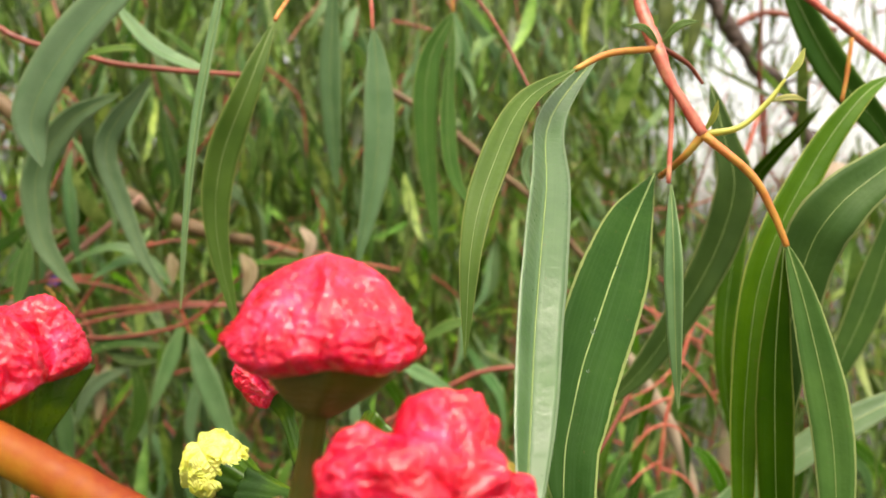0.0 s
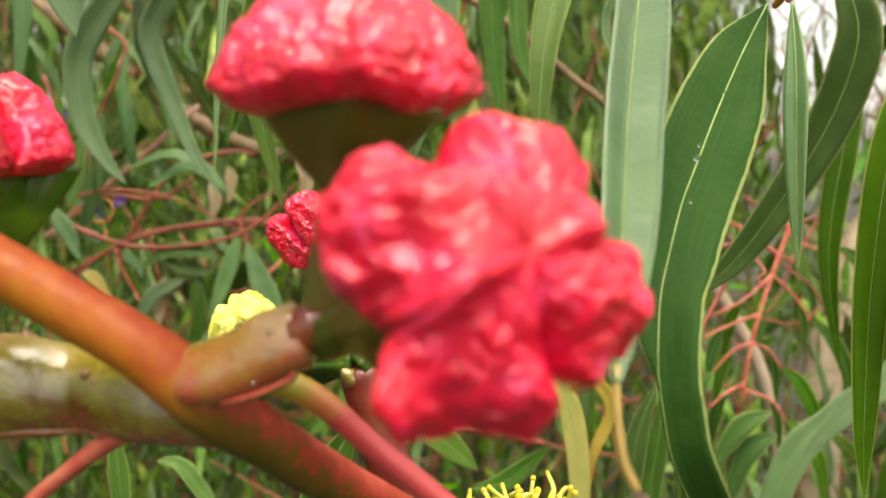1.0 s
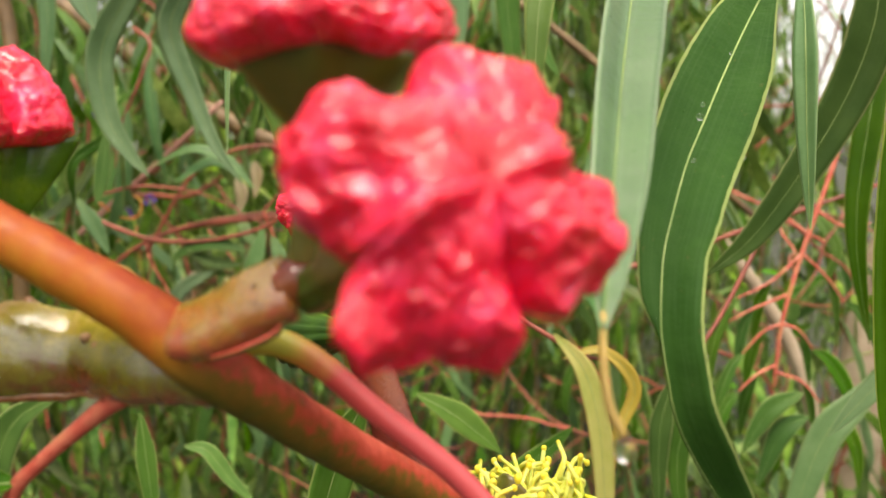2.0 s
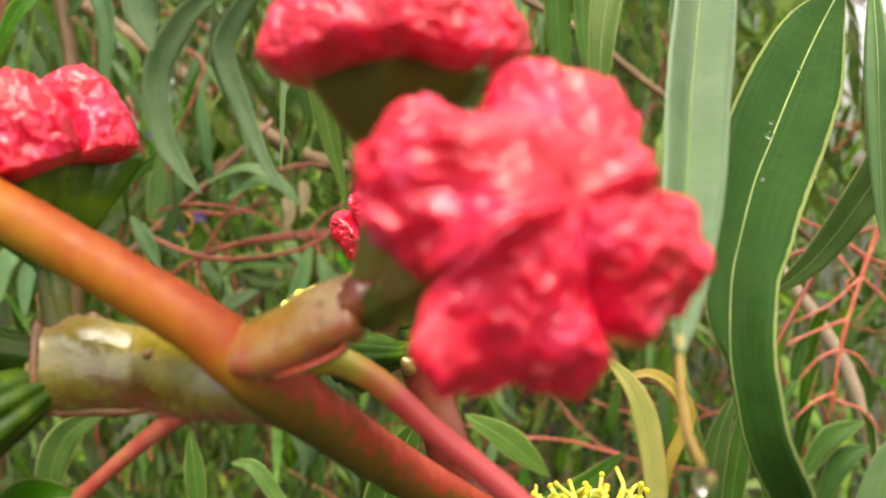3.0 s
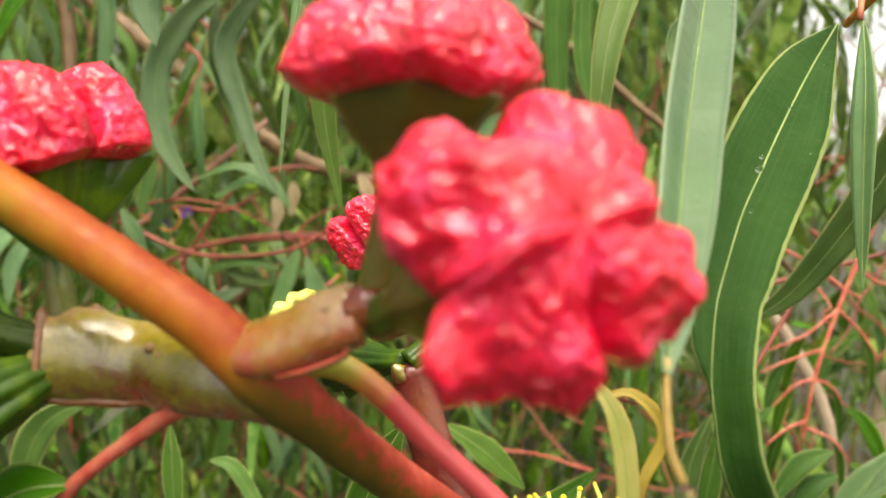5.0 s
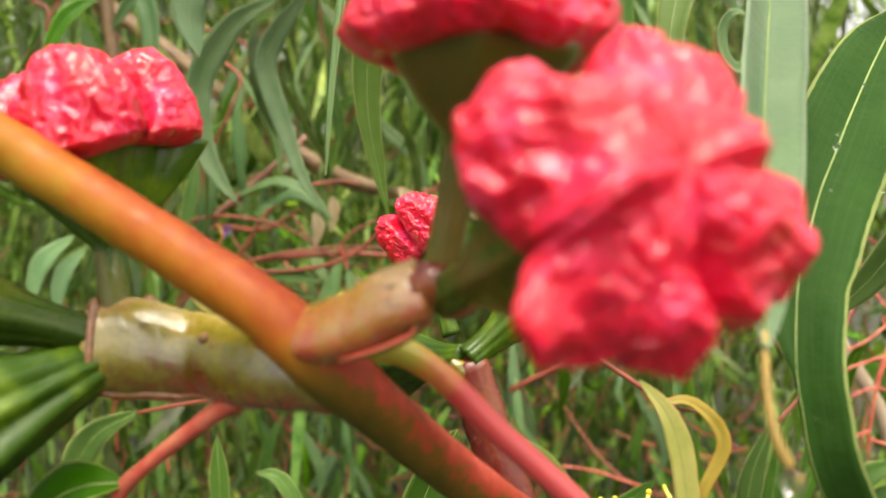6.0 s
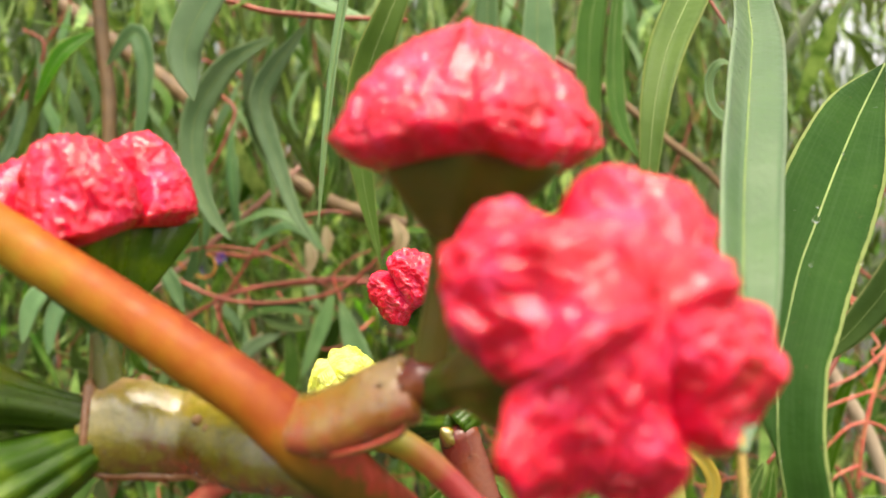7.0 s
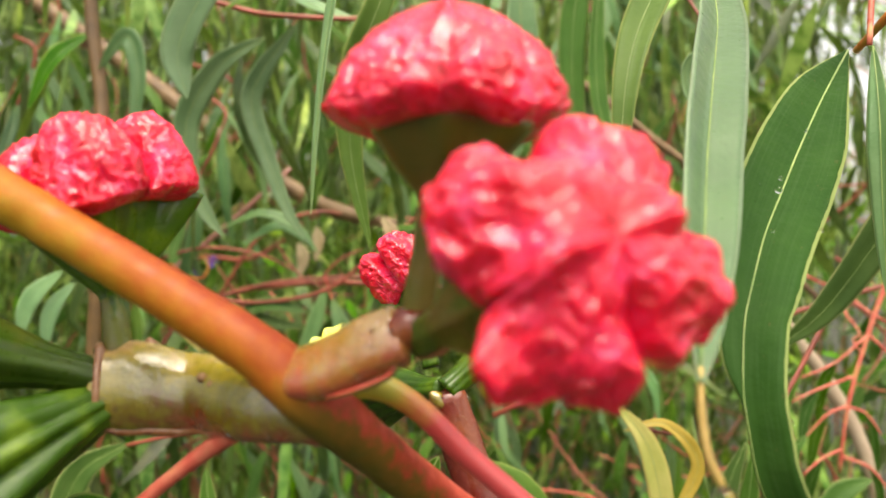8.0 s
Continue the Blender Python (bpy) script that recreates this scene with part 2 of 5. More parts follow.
# palest stop: wet glare painted along the top; drift along: the stem's shadow
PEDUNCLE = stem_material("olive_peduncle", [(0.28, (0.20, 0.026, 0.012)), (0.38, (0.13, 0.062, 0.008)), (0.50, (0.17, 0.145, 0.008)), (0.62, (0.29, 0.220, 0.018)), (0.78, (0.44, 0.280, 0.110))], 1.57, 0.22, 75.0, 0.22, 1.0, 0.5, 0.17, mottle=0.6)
# the palest stop paints the wet highlight on the upper side
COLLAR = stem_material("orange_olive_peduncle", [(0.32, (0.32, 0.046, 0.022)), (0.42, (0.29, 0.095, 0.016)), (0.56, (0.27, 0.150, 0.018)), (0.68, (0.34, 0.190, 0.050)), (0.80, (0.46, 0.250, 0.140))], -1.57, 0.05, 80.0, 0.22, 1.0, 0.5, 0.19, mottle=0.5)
RIM = stem_material("maroon_rim", [(0.30, (0.12, 0.022, 0.010)), (0.50, (0.19, 0.070, 0.022)), (0.78, (0.28, 0.140, 0.070))], 1.0, 0.1, 220.0, 0.3, 0.5, 0.3, spec=0.4)
JOINT = stem_material("brown_joint", [(0.30, (0.10, 0.030, 0.010)), (0.54, (0.11, 0.065, 0.010)), (0.78, (0.10, 0.120, 0.010))], 1.0, 0.5, 90.0, 0.4, 0.2, 0.3, spec=0.3)
REAR_PEDUNCLE = stem_material("maroon_peduncle", [(0.28, (0.060, 0.006, 0.004)), (0.52, (0.13, 0.015, 0.008)), (0.80, (0.22, 0.060, 0.018))], 1.0, -0.2, 60.0, 0.24, 0.4, 0.3, spec=0.3)
PETIOLE = stem_material("pink_petiole", [(0.30, (0.42, 0.050, 0.036)), (0.52, (0.56, 0.105, 0.070)), (0.70, (0.62, 0.190, 0.115)), (0.88, (0.60, 0.330, 0.100))], 0.6, 0.05, 150.0, 0.38, 0.15, 0.3, 0.12, spec=0.4)
m_, nt_, b_ = mat("yellow_to_pink_petiole")
uv_ = nt_.nodes.new("ShaderNodeUVMap")
sp_ = nt_.nodes.new("ShaderNodeSeparateXYZ")
nt_.links.new(uv_.outputs[0], sp_.inputs[0])
along = maths(nt_, "ADD", sp_.outputs[1], maths(nt_, "MULTIPLY", maths(nt_, "SUBTRACT", noise_of(nt_, 90.0), 0.5), 0.3))
nt_.links.new(ramp(nt_, along, [(0.19, (0.39, 0.34, 0.04)), (0.26, (0.52, 0.25, 0.04)), (0.35, (0.52, 0.047, 0.047)), (0.85, (0.58, 0.072, 0.080))]), b_.inputs["Base Color"])
b_.inputs["Roughness"].default_value = 0.33
b_.inputs["Coat Weight"].default_value = 0.2
bump(nt_, b_, noise_of(nt_, 700.0), 0.1, 0.0004)
PETIOLE_FADED = m_
PETIOLE_ORANGE = stem_material("orange_petiole", [(0.30, (0.56, 0.110, 0.040)), (0.50, (0.64, 0.200, 0.050)), (0.68, (0.64, 0.310, 0.060)), (0.86, (0.54, 0.440, 0.080))], 0.4, 0.1, 130.0, 0.4, 0.1, 0.3, 0.12, spec=0.35)
AMBER_TIP = plain("withered_amber_tip", [(0.3, (0.34, 0.22, 0.05)), (0.70, (0.50, 0.34, 0.09))], 300.0, 0.5, 0.2)
PALE_TWIG = plain("pale_pink_twig", [(0.3, (0.34, 0.14, 0.10)), (0.70, (0.52, 0.28, 0.22))], 60.0, 0.5, 0.3, 300.0)
SHOOT = plain("young_yellow_shoot", [(0.3, (0.42, 0.46, 0.05)), (0.70, (0.56, 0.52, 0.09))], 80.0, 0.4, 0.1)
MIDRIB = plain("pale_midrib", [(0.3, (0.17, 0.27, 0.06)), (0.70, (0.30, 0.39, 0.12))], 160.0, 0.45)
SCAR = plain("brown_scar", [(0.3, (0.20, 0.10, 0.035)), (0.70, (0.36, 0.20, 0.09))], 900.0, 0.6, 0.4)
YELLOW = plain("yellow_bloom", [(0.3, (0.66, 0.70, 0.03)), (0.66, (0.84, 0.84, 0.24))], 260.0, 0.45, 0.3, 900.0, sub=0.15)
ANTHER = plain("yellow_anther", [(0.3, (0.78, 0.62, 0.02)), (0.70, (0.86, 0.76, 0.08))], 600.0, 0.6)
BARK = plain("brown_bark", [(0.3, (0.11, 0.062, 0.026)), (0.55, (0.21, 0.125, 0.052)), (0.75, (0.32, 0.22, 0.11))], 60.0, 0.55, 0.5, 300.0)
BROWN_STEM = plain("olive_brown_stem", [(0.3, (0.085, 0.048, 0.016)), (0.70, (0.19, 0.105, 0.034))], 60.0, 0.5, 0.4, 300.0)
DARK_BARK = plain("dark_bark", [(0.3, (0.035, 0.022, 0.018)), (0.58, (0.10, 0.062, 0.046)), (0.76, (0.26, 0.20, 0.155))], 45.0, 0.55, 0.6, 200.0)
PALE_BARK = plain("pale_bark", [(0.3, (0.34, 0.24, 0.16)), (0.70, (0.52, 0.42, 0.30))], 40.0, 0.6, 0.5, 200.0)
RED_TWIG = plain("red_twig", [(0.3, (0.16, 0.036, 0.022)), (0.70, (0.40, 0.090, 0.048))], 30.0, 0.42, 0.2, 400.0)
TWIGS = plain("thicket_twig", [(0.3, (0.26, 0.065, 0.035)), (0.70, (0.50, 0.150, 0.080))], 12.0, 0.5, 0.2, 300.0, islands=True)
SOIL = plain("leaf_litter_soil", [(0.3, (0.016, 0.022, 0.008)), (0.55, (0.030, 0.030, 0.013)), (0.75, (0.035, 0.060, 0.014))], 9.0, 0.85, 0.8, 40.0)
PURPLE = plain("purple_flower", [(0.3, (0.10, 0.045, 0.30)), (0.70, (0.20, 0.10, 0.46))], 200.0, 0.5)
water, _, wb = mat("water_drop")
wb.inputs["Base Color"].default_value = (1, 1, 1, 1)
wb.inputs["Roughness"].default_value = 0.02
wb.inputs["IOR"].default_value = 1.33
wb.inputs["Transmission Weight"].default_value = 1.0
WATER = water

# ---- building helpers: places in millimetres from a point 1.5 m over the ground ----
ORG = {}


def V(x, y, z):
    return Vector((x / 1000, y / 1000, 1.5 + z / 1000))


def thing(name, at, label, category, group="", kind=""):
    ob = new(name)
    ob.location = at
    ob.empty_display_size = 0.01
    ORG[ob.name] = Vector(at)
    return tagged(ob, label, category, group, kind)


def part(name, geo, material, parent, label=""):
    """One mesh object under a thing or a part. geo: points in the world, faces and, for leaves, uv by point."""
    verts, faces, uvs = geo
    org = ORG[parent.name] if parent else Vector((0, 0, 0))
    me = bpy.data.meshes.new(name)
    me.from_pydata([tuple(Vector(v) - org) for v in verts], [], faces)
    if uvs is not None:
        lay = me.uv_layers.new(name="UVMap")
        for loop in me.loops:
            lay.data[loop.index].uv = uvs[loop.vertex_index]
    me.polygons.foreach_set("use_smooth", [True] * len(me.polygons))
    me.materials.append(material)
    me.update()
    ob = new(name, me)
    ob.parent = parent
    ORG[ob.name] = org
    return tagged(ob, label) if label else ob


def joined(*geos):
    verts, faces, uvs = [], [], []
    for v, f, u in geos:
        k = len(verts)
        verts += list(v)
        faces += [tuple(i + k for i in q) for q in f]
        uvs += list(u) if u is not None else [(0.5, 0.5)] * len(v)
    return verts, faces, uvs


def spline(ctrl, n):
    """n + 1 points along a smooth curve through ctrl (tuples of any length)."""
    c = np.array([tuple(p) for p in ctrl], float)
    c = np.vstack([2 * c[0] - c[1], c, 2 * c[-1] - c[-2]])
    seg = len(c) - 3
    out = []
    for k in range(n + 1):
        s = k / n * seg
        i = min(int(s), seg - 1)
        t = s - i
        a, b, d, e = c[i:i + 4]
        out.append(0.5 * (2 * b + (d - a) * t + (2 * a - 5 * b + 4 * d - e) * t * t + (3 * b - a - 3 * d + e) * t ** 3))
    return np.array(out)


def tube(ctrl, radii, n=24, ring=12, flat=1.0, facing=(0, -1, 0), lump=0.0, ridge=0.0, square=1.0):
    """A stem through ctrl, radii in mm at each of them. flat: its depth towards facing against its breadth;
    square: below 1 the section grows flat faces and edges."""
    p = spline(ctrl, n)
    r = np.maximum(spline([(x,) for x in radii], n)[:, 0], 0.05) / 1000
    tan = np.gradient(p, axis=0)
    tan /= np.linalg.norm(tan, axis=1)[:, None]
    verts, faces, uvs = [], [], []
    f = np.array(facing, float)
    for k in range(n + 1):
        a = np.cross(tan[k], f)
        a /= np.linalg.norm(a)
        b = np.cross(a, tan[k])
        for j in range(ring):
            th = 2 * math.pi * j / ring
            w = 1.0 + lump * noise.noise(Vector(p[k] * 180) + Vector((math.cos(th), math.sin(th), 0)) * 0.8)
            w *= 1.0 + ridge * math.cos(4 * th)
            ca, sa = (math.copysign(abs(q) ** square, q) for q in (math.cos(th), math.sin(th)))
            verts.append(p[k] + r[k] * w * (ca * a + flat * sa * b))
            uvs.append((j / ring, k / n))
    for k in range(n):
        for j in range(ring):
            j2 = (j + 1) % ring
            faces.append((k * ring + j, k * ring + j2, (k + 1) * ring + j2, (k + 1) * ring + j))
    verts += [p[0] - tan[0] * r[0] * 0.4, p[-1] + tan[-1] * r[-1] * 0.4]
    uvs += [(0.5, 0), (0.5, 1)]
    e = len(verts)
    for j in range(ring):
        j2 = (j + 1) % ring
        faces += [(e - 2, j2, j), (e - 1, n * ring + j, n * ring + j2)]
    return verts, faces, uvs


FACE = []
BEAD = []


def beads(ob, count, seed, size=(0.3, 0.75)):
    """Small beads of water on the face of the leaf that was built last."""
    front, m, n = FACE
    r = random.Random(seed)
    bead_mesh()
    for k in range(count):
        p = Vector(front[r.randrange(2, n - 3) * m + r.randrange(m)])
        bead(ob, p, r.uniform(*size), r)


def bead_mesh():
    if not BEAD:
        bm = bmesh.new()
        bmesh.ops.create_uvsphere(bm, u_segments=10, v_segments=7, radius=1.0)
        me = bpy.data.meshes.new("water_drop")
        bm.to_mesh(me)
        bm.free()
        me.polygons.foreach_set("use_smooth", [True] * len(me.polygons))
        me.materials.append(WATER)
        BEAD.append(me)


def bead(ob, p, size, r):
    d = new("water_drop", BEAD[0])
    d.parent = ob
    s = size / 1000
    d.matrix_local = Matrix.LocRotScale(p - ORG[ob.name], None, (s * r.uniform(0.8, 1.5), s * 0.7, s * r.uniform(0.7, 1.2)))


def wet(ob, geo, count, seed, size=(0.2, 0.55), side=Vector((0, -0.8, 0.6))):
    """Small beads of water on the side of a stem that looks up and out."""
    bead_mesh()
    r = random.Random(seed)
    verts = [Vector(v) for v in geo[0][:-2]]
    mid = Vector(np.mean([tuple(v) for v in verts], axis=0))
    spots = [v for v in verts if (v - mid).dot(side) > 0.002]
    for k in range(count):
        bead(ob, r.choice(spots), r.uniform(*size), r)


def blade(ctrl, width, facing=(0, -1, 0), n=22, cols=6, fold=0.27, thick=0.35, wave=0.07, twist=0.0, peak=0.42, seed=0, taper=1.9, widths=None, halves=None):
    """A sickle-shaped leaf along ctrl, width in mm, its face turned to facing; the midrib goes back as well.
    widths: its breadth at each point of ctrl; halves: the breadth on each side of the midrib there."""
    p = spline(ctrl, n)
    tan = np.gradient(p, axis=0)
    tan /= np.linalg.norm(tan, axis=1)[:, None]
    f0 = np.array(facing, float)
    f0 /= np.linalg.norm(f0)
    wide = None if widths is None else spline([(w,) for w in widths], n)[:, 0]
    both = None if halves is None else spline(halves, n)
    front, back, uvs, rib = [], [], [], []
    for k in range(n + 1):
        t = k / n
        shape = (t / peak) ** 0.62 if t < peak else max(0.0, 1 - ((t - peak) / (1 - peak)) ** taper) ** 0.85
        half = max(width * shape if widths is None else wide[k], 0.25) / 2000
        side = np.cross(tan[k], f0)
        side /= np.linalg.norm(side)
        nor = np.cross(side, tan[k])
        a = twist * (t - 0.3)
        side, nor = math.cos(a) * side + math.sin(a) * nor, math.cos(a) * nor - math.sin(a) * side
        rib.append((p[k], nor, half))
        for j in range(cols + 1):
            u = j / cols * 2 - 1
            wob = wave * half * math.sin(9 * t + 5 * u + seed) * abs(u)
            edge = 1 + 0.035 * noise.noise(Vector((t * 14, u * 3, seed * 3.7))) * abs(u)
            reach = half if both is None else max(both[k][int(u > 0)], 0.12) / 1000
            c = p[k] + side * reach * u * edge + nor * (fold * reach * abs(u) + wob)
            front.append(c + nor * thick / 2000)
            back.append(c - nor * thick / 2000)
            uvs.append((j / cols, t))
    m = cols + 1
    faces = []
    off = len(front)
    for k in range(n):
        for j in range(cols):
            q = (k * m + j, k * m + j + 1, (k + 1) * m + j + 1, (k + 1) * m + j)
            faces += [q, tuple(i + off for i in reversed(q))]
        faces += [(k * m, (k + 1) * m, off + (k + 1) * m, off + k * m), (k * m + cols, off + k * m + cols, off + (k + 1) * m + cols, (k + 1) * m + cols)]
    rv, rf = [], []
    for k, (c, nor, half) in enumerate(rib):
        side = np.cross(tan[k], nor)
        w = max(0.00010, 0.00066 * (width / 18) ** 0.5 * (1 - 0.8 * k / n)) / 2.6
        for s, h in ((-1, 0.0), (-0.5, 1.0), (0.5, 1.0), (1, 0.0)):
            rv.append(c + side * w * s + nor * (thick / 2000 + 0.00006 + h * 0.00018 + fold * 0.0002))
    for k in range(n):
        for j in range(3):
            rf.append((4 * k + j, 4 * k + j + 1, 4 * k + 5 + j, 4 * k + 4 + j))
    FACE[:] = [front, m, n]
    return (front + back, faces, uvs + uvs), (rv, rf, None)


def leaf(parent, ctrl, width, material=None, label="", rib=True, **more):
    body, line = blade([V(*c) for c in ctrl], width, **more)
    ob = part("leaf", body, material or GREEN, parent, label)
    if rib:
        part("midrib", line, MIDRIB, ob)
    return ob


def basis(axis, spin=0.0):
    z = Vector(axis).normalized()
    x = Vector((1, 0, 0)) if abs(z.x) < 0.9 else Vector((0, 1, 0))
    x = (x - z * x.dot(z)).normalized()
    return Matrix((x, z.cross(x), z)).transposed() @ Matrix.Rotation(spin, 3, "Z")


def cap_geo(centre, axis, spin, radius, height, seed, rough=1.0, pillow=0.23, crests=(0.075, 0.075, 0.075, 0.075), notch=0.26, cone=0.0, width=0.10, lobes=(1, 1, 1, 1), uneven=0.14, wrinkle=1.0, sharp=0.65, lumps=1.6, dome=1.15, lean=1.15, bumps=()):
    """The four-lobed wrinkled cap of a bud: pillows between four seams, the rim curled under. The seams lie at spin and every
    quarter turn from there; crests: how far each stands up (or lies sunk); notch: how deep they cut the rim; cone: 0 domed, 1 peaked;
    lobes: the reach of each quarter; wrinkle: depth of the finer folds; sharp: low for narrow notches; dome: higher for a
    steeper top; lean: how far the swellings point up rather than out; bumps: swellings and dents, each with its bearing
    in degrees, its place from apex (0) to rim (1), its height in mm and its breadth both ways."""
    rings, seg = 92, 340
    rot = basis(axis, spin)
    verts, faces = [], []
    off = Vector((seed * 3.1, seed * 1.7, seed * 0.9))
    for i in range(rings + 1):
        s = i / rings * 1.28
        for j in range(seg):
            th = 2 * math.pi * j / seg
            bent = th + 0.22 * s * noise.noise(Vector((math.cos(th) * 1.5, math.sin(th) * 1.5, s * 2.2 + seed)))
            lobe = abs(math.sin(2 * bent))
            seam = min(bent % (math.pi / 2), math.pi / 2 - bent % (math.pi / 2))
            ridge = math.exp(-(seam * (0.25 + s) / width) ** 2)
            out = 1 + notch * (lobe ** sharp - 0.62) + (lobes[int(bent % (2 * math.pi) / (math.pi / 2)) % 4] - 1) * lobe ** 0.8
            out += uneven * noise.noise(Vector((math.cos(th) * 2.9, math.sin(th) * 2.9, seed))) + 0.35 * uneven * noise.noise(Vector((math.cos(th) * 7.5, math.sin(th) * 7.5, seed + 4)))
            if s <= 1:
                q = math.sin(s * math.pi / 2) ** 0.92
                z = (1 - cone) * math.cos(s * math.pi / 2) ** dome + cone * math.cos(s * math.pi / 2) ** 0.75 * (1 - 0.5 * q)
                pil = lobe ** 0.6 * math.sin(min(1.0, s * 1.02) * math.pi) ** 0.8
                rr, zz = q * (1 + (out - 1) * min(1.0, 1.4 * s)) * (1 + 0.05 * pil), z + pillow * pil - 0.12 * s * lobe ** 2
                zz += ridge * crests[round(bent / (math.pi / 2)) % 4] * math.sin(s * math.pi) ** 1.1
            else:
                k = (s - 1) / 0.28
                rr, zz = out * (1 - 0.34 * k), -0.12 * lobe ** 2 - 0.16 * math.sin(k * math.pi * 0.75)
            p = Vector((rr * radius * math.cos(th), rr * radius * math.sin(th), zz * height))
            n = Vector((math.cos(th) * max(s, 0.05), math.sin(th) * max(s, 0.05), lean - s)).normalized()
            w = Vector(p) / 4.2 + off
            worm = Vector(p) / 1.9 + off + Vector((noise.noise(w * 1.3), noise.noise(w * 1.3 + off), noise.noise(w * 1.1 - off))) * 1.1
            fine = (1 - 2.2 * abs(noise.noise(worm))) + 0.4 * (1 - 2.4 * abs(noise.noise(worm * 1.9 + off)))
            crease = 0.5 * (1 - 2.6 * abs(noise.noise(w))) + wrinkle * 0.48 * fine
            lump = noise.noise(w * 0.6)
            swell = 0.0
            for bearing, at, tall, bw, bs in bumps:
                turn = (th + spin - radians(bearing) + math.pi) % (2 * math.pi) - math.pi
                swell += tall * math.exp(-(turn / radians(bw)) ** 2 - ((s - at) / bs) ** 2)
            p += n * (swell + rough * min(1.0, 3 * s) * (0.95 * crease + lumps * lump) * (1 - 0.6 * ridge) * (1.0 if s <= 1 else 0.5))
            verts.append(rot @ (p / 1000) + Vector(centre))
    for i in range(rings):
        for j in range(seg):
            j2 = (j + 1) % seg
            faces.append((i * seg + j, (i + 1) * seg + j, (i + 1) * seg + j2, i * seg + j2))
    return verts, faces, None


def cup_geo(base, rim, spin, r0, r1, ribs=0.07, n=28, seg=72, flare=1.3, fine=0.0, start=0.55):
    """The ribbed funnel that carries a cap: from its stalk at base to its mouth at rim."""
    base, rim = Vector(base), Vector(rim)
    rot = basis(rim - base, spin)
    length = (rim - base).length
    verts, faces = [], []
    for i in range(n + 1):
        s = i / n
        t = max(0.0, (s - start) / (1 - start))
        r = r0 * (1.12 - 0.25 * min(1.0, 3 * s) + 0.2 * s) + (r1 - r0 * 1.07) * t ** flare * (1.12 - 0.12 * t ** 3)
        for j in range(seg):
            th = 2 * math.pi * j / seg
            k = ribs * (0.35 + s)
            w = 1 + k * math.cos(4 * th + math.pi) + 0.6 * k * math.cos(8 * th) + fine * (abs(math.cos(6 * th + 1.6 * s)) ** 0.7 - 0.6) * (0.5 + s) + 0.03 * noise.noise(Vector((th, s * 4, r1)))
            verts.append(base + rot @ Vector((r * w * math.cos(th), r * w * math.sin(th), length * s * 1000)) / 1000)
    for i in range(n):
        for j in range(seg):
            j2 = (j + 1) % seg
            faces.append((i * seg + j, i * seg + j2, (i + 1) * seg + j2, (i + 1) * seg + j))
    verts.append(rim + (rim - base).normalized() * 0.001)
    for j in range(seg):
        faces.append((n * seg + j, n * seg + (j + 1) % seg, len(verts) - 1))
    verts.append(base)
    for j in range(seg):
        faces.append(((j + 1) % seg, j, len(verts) - 1))
    return verts, faces, None


def drop_geo(at, r, down=1.35):
    bm = bmesh.new()
    bmesh.ops.create_uvsphere(bm, u_segments=14, v_segments=10, radius=r / 1000)
    verts = [Vector((v.co.x, v.co.y, v.co.z * (down if v.co.z < 0 else 1.0))) + Vector(at) for v in bm.verts]
    faces = [tuple(v.index for v in f.verts) for f in bm.faces]
    bm.free()
    return verts, faces, None

# ---- ground ----
gx = np.linspace(-1, 1, 61)
gx = np.sign(gx) * (np.abs(gx) ** 3) * 400
gv = [(x, y, 0.04 * noise.noise(Vector((x * 0.8, y * 0.8, 0))) if abs(x) < 12 and abs(y) < 12 else 0.0) for y in gx for x in gx]
gf = [(j * 61 + i, j * 61 + i + 1, j * 61 + i + 62, j * 61 + i + 61) for j in range(60) for i in range(60)]
ground = part("ground", (gv, gf, None), SOIL, None)
tagged(ground, "dark soil with leaf litter under the trees", "ground", kind="structure")

# ---- the flowering branch ----
branch = thing("flowering_branch", V(-24, 114, -28), "gum branch with wrinkled red bud caps on an orange stem", "branch")
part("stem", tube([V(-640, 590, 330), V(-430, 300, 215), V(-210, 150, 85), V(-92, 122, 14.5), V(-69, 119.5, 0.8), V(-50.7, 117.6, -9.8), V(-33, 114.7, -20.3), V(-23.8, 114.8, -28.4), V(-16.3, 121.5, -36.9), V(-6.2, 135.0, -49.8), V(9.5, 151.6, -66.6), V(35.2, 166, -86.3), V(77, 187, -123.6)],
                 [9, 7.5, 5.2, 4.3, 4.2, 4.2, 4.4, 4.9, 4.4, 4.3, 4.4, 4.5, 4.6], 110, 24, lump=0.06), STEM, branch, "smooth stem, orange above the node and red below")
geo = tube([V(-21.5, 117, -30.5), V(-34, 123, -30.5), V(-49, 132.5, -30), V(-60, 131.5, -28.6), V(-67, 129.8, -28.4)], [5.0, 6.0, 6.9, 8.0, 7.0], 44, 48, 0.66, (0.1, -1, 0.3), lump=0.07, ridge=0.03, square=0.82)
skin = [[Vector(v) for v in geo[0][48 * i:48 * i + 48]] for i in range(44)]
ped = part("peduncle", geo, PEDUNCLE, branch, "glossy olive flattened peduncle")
wet(ped, geo, 24, 1)
wet(ped, geo, 70, 11, (0.15, 0.38), Vector((0, -1.0, -0.15)))
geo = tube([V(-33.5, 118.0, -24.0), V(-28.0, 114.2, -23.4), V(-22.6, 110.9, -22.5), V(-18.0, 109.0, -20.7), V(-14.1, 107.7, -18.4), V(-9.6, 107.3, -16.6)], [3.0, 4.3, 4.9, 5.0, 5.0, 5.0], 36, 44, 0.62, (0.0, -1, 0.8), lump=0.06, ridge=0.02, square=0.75)
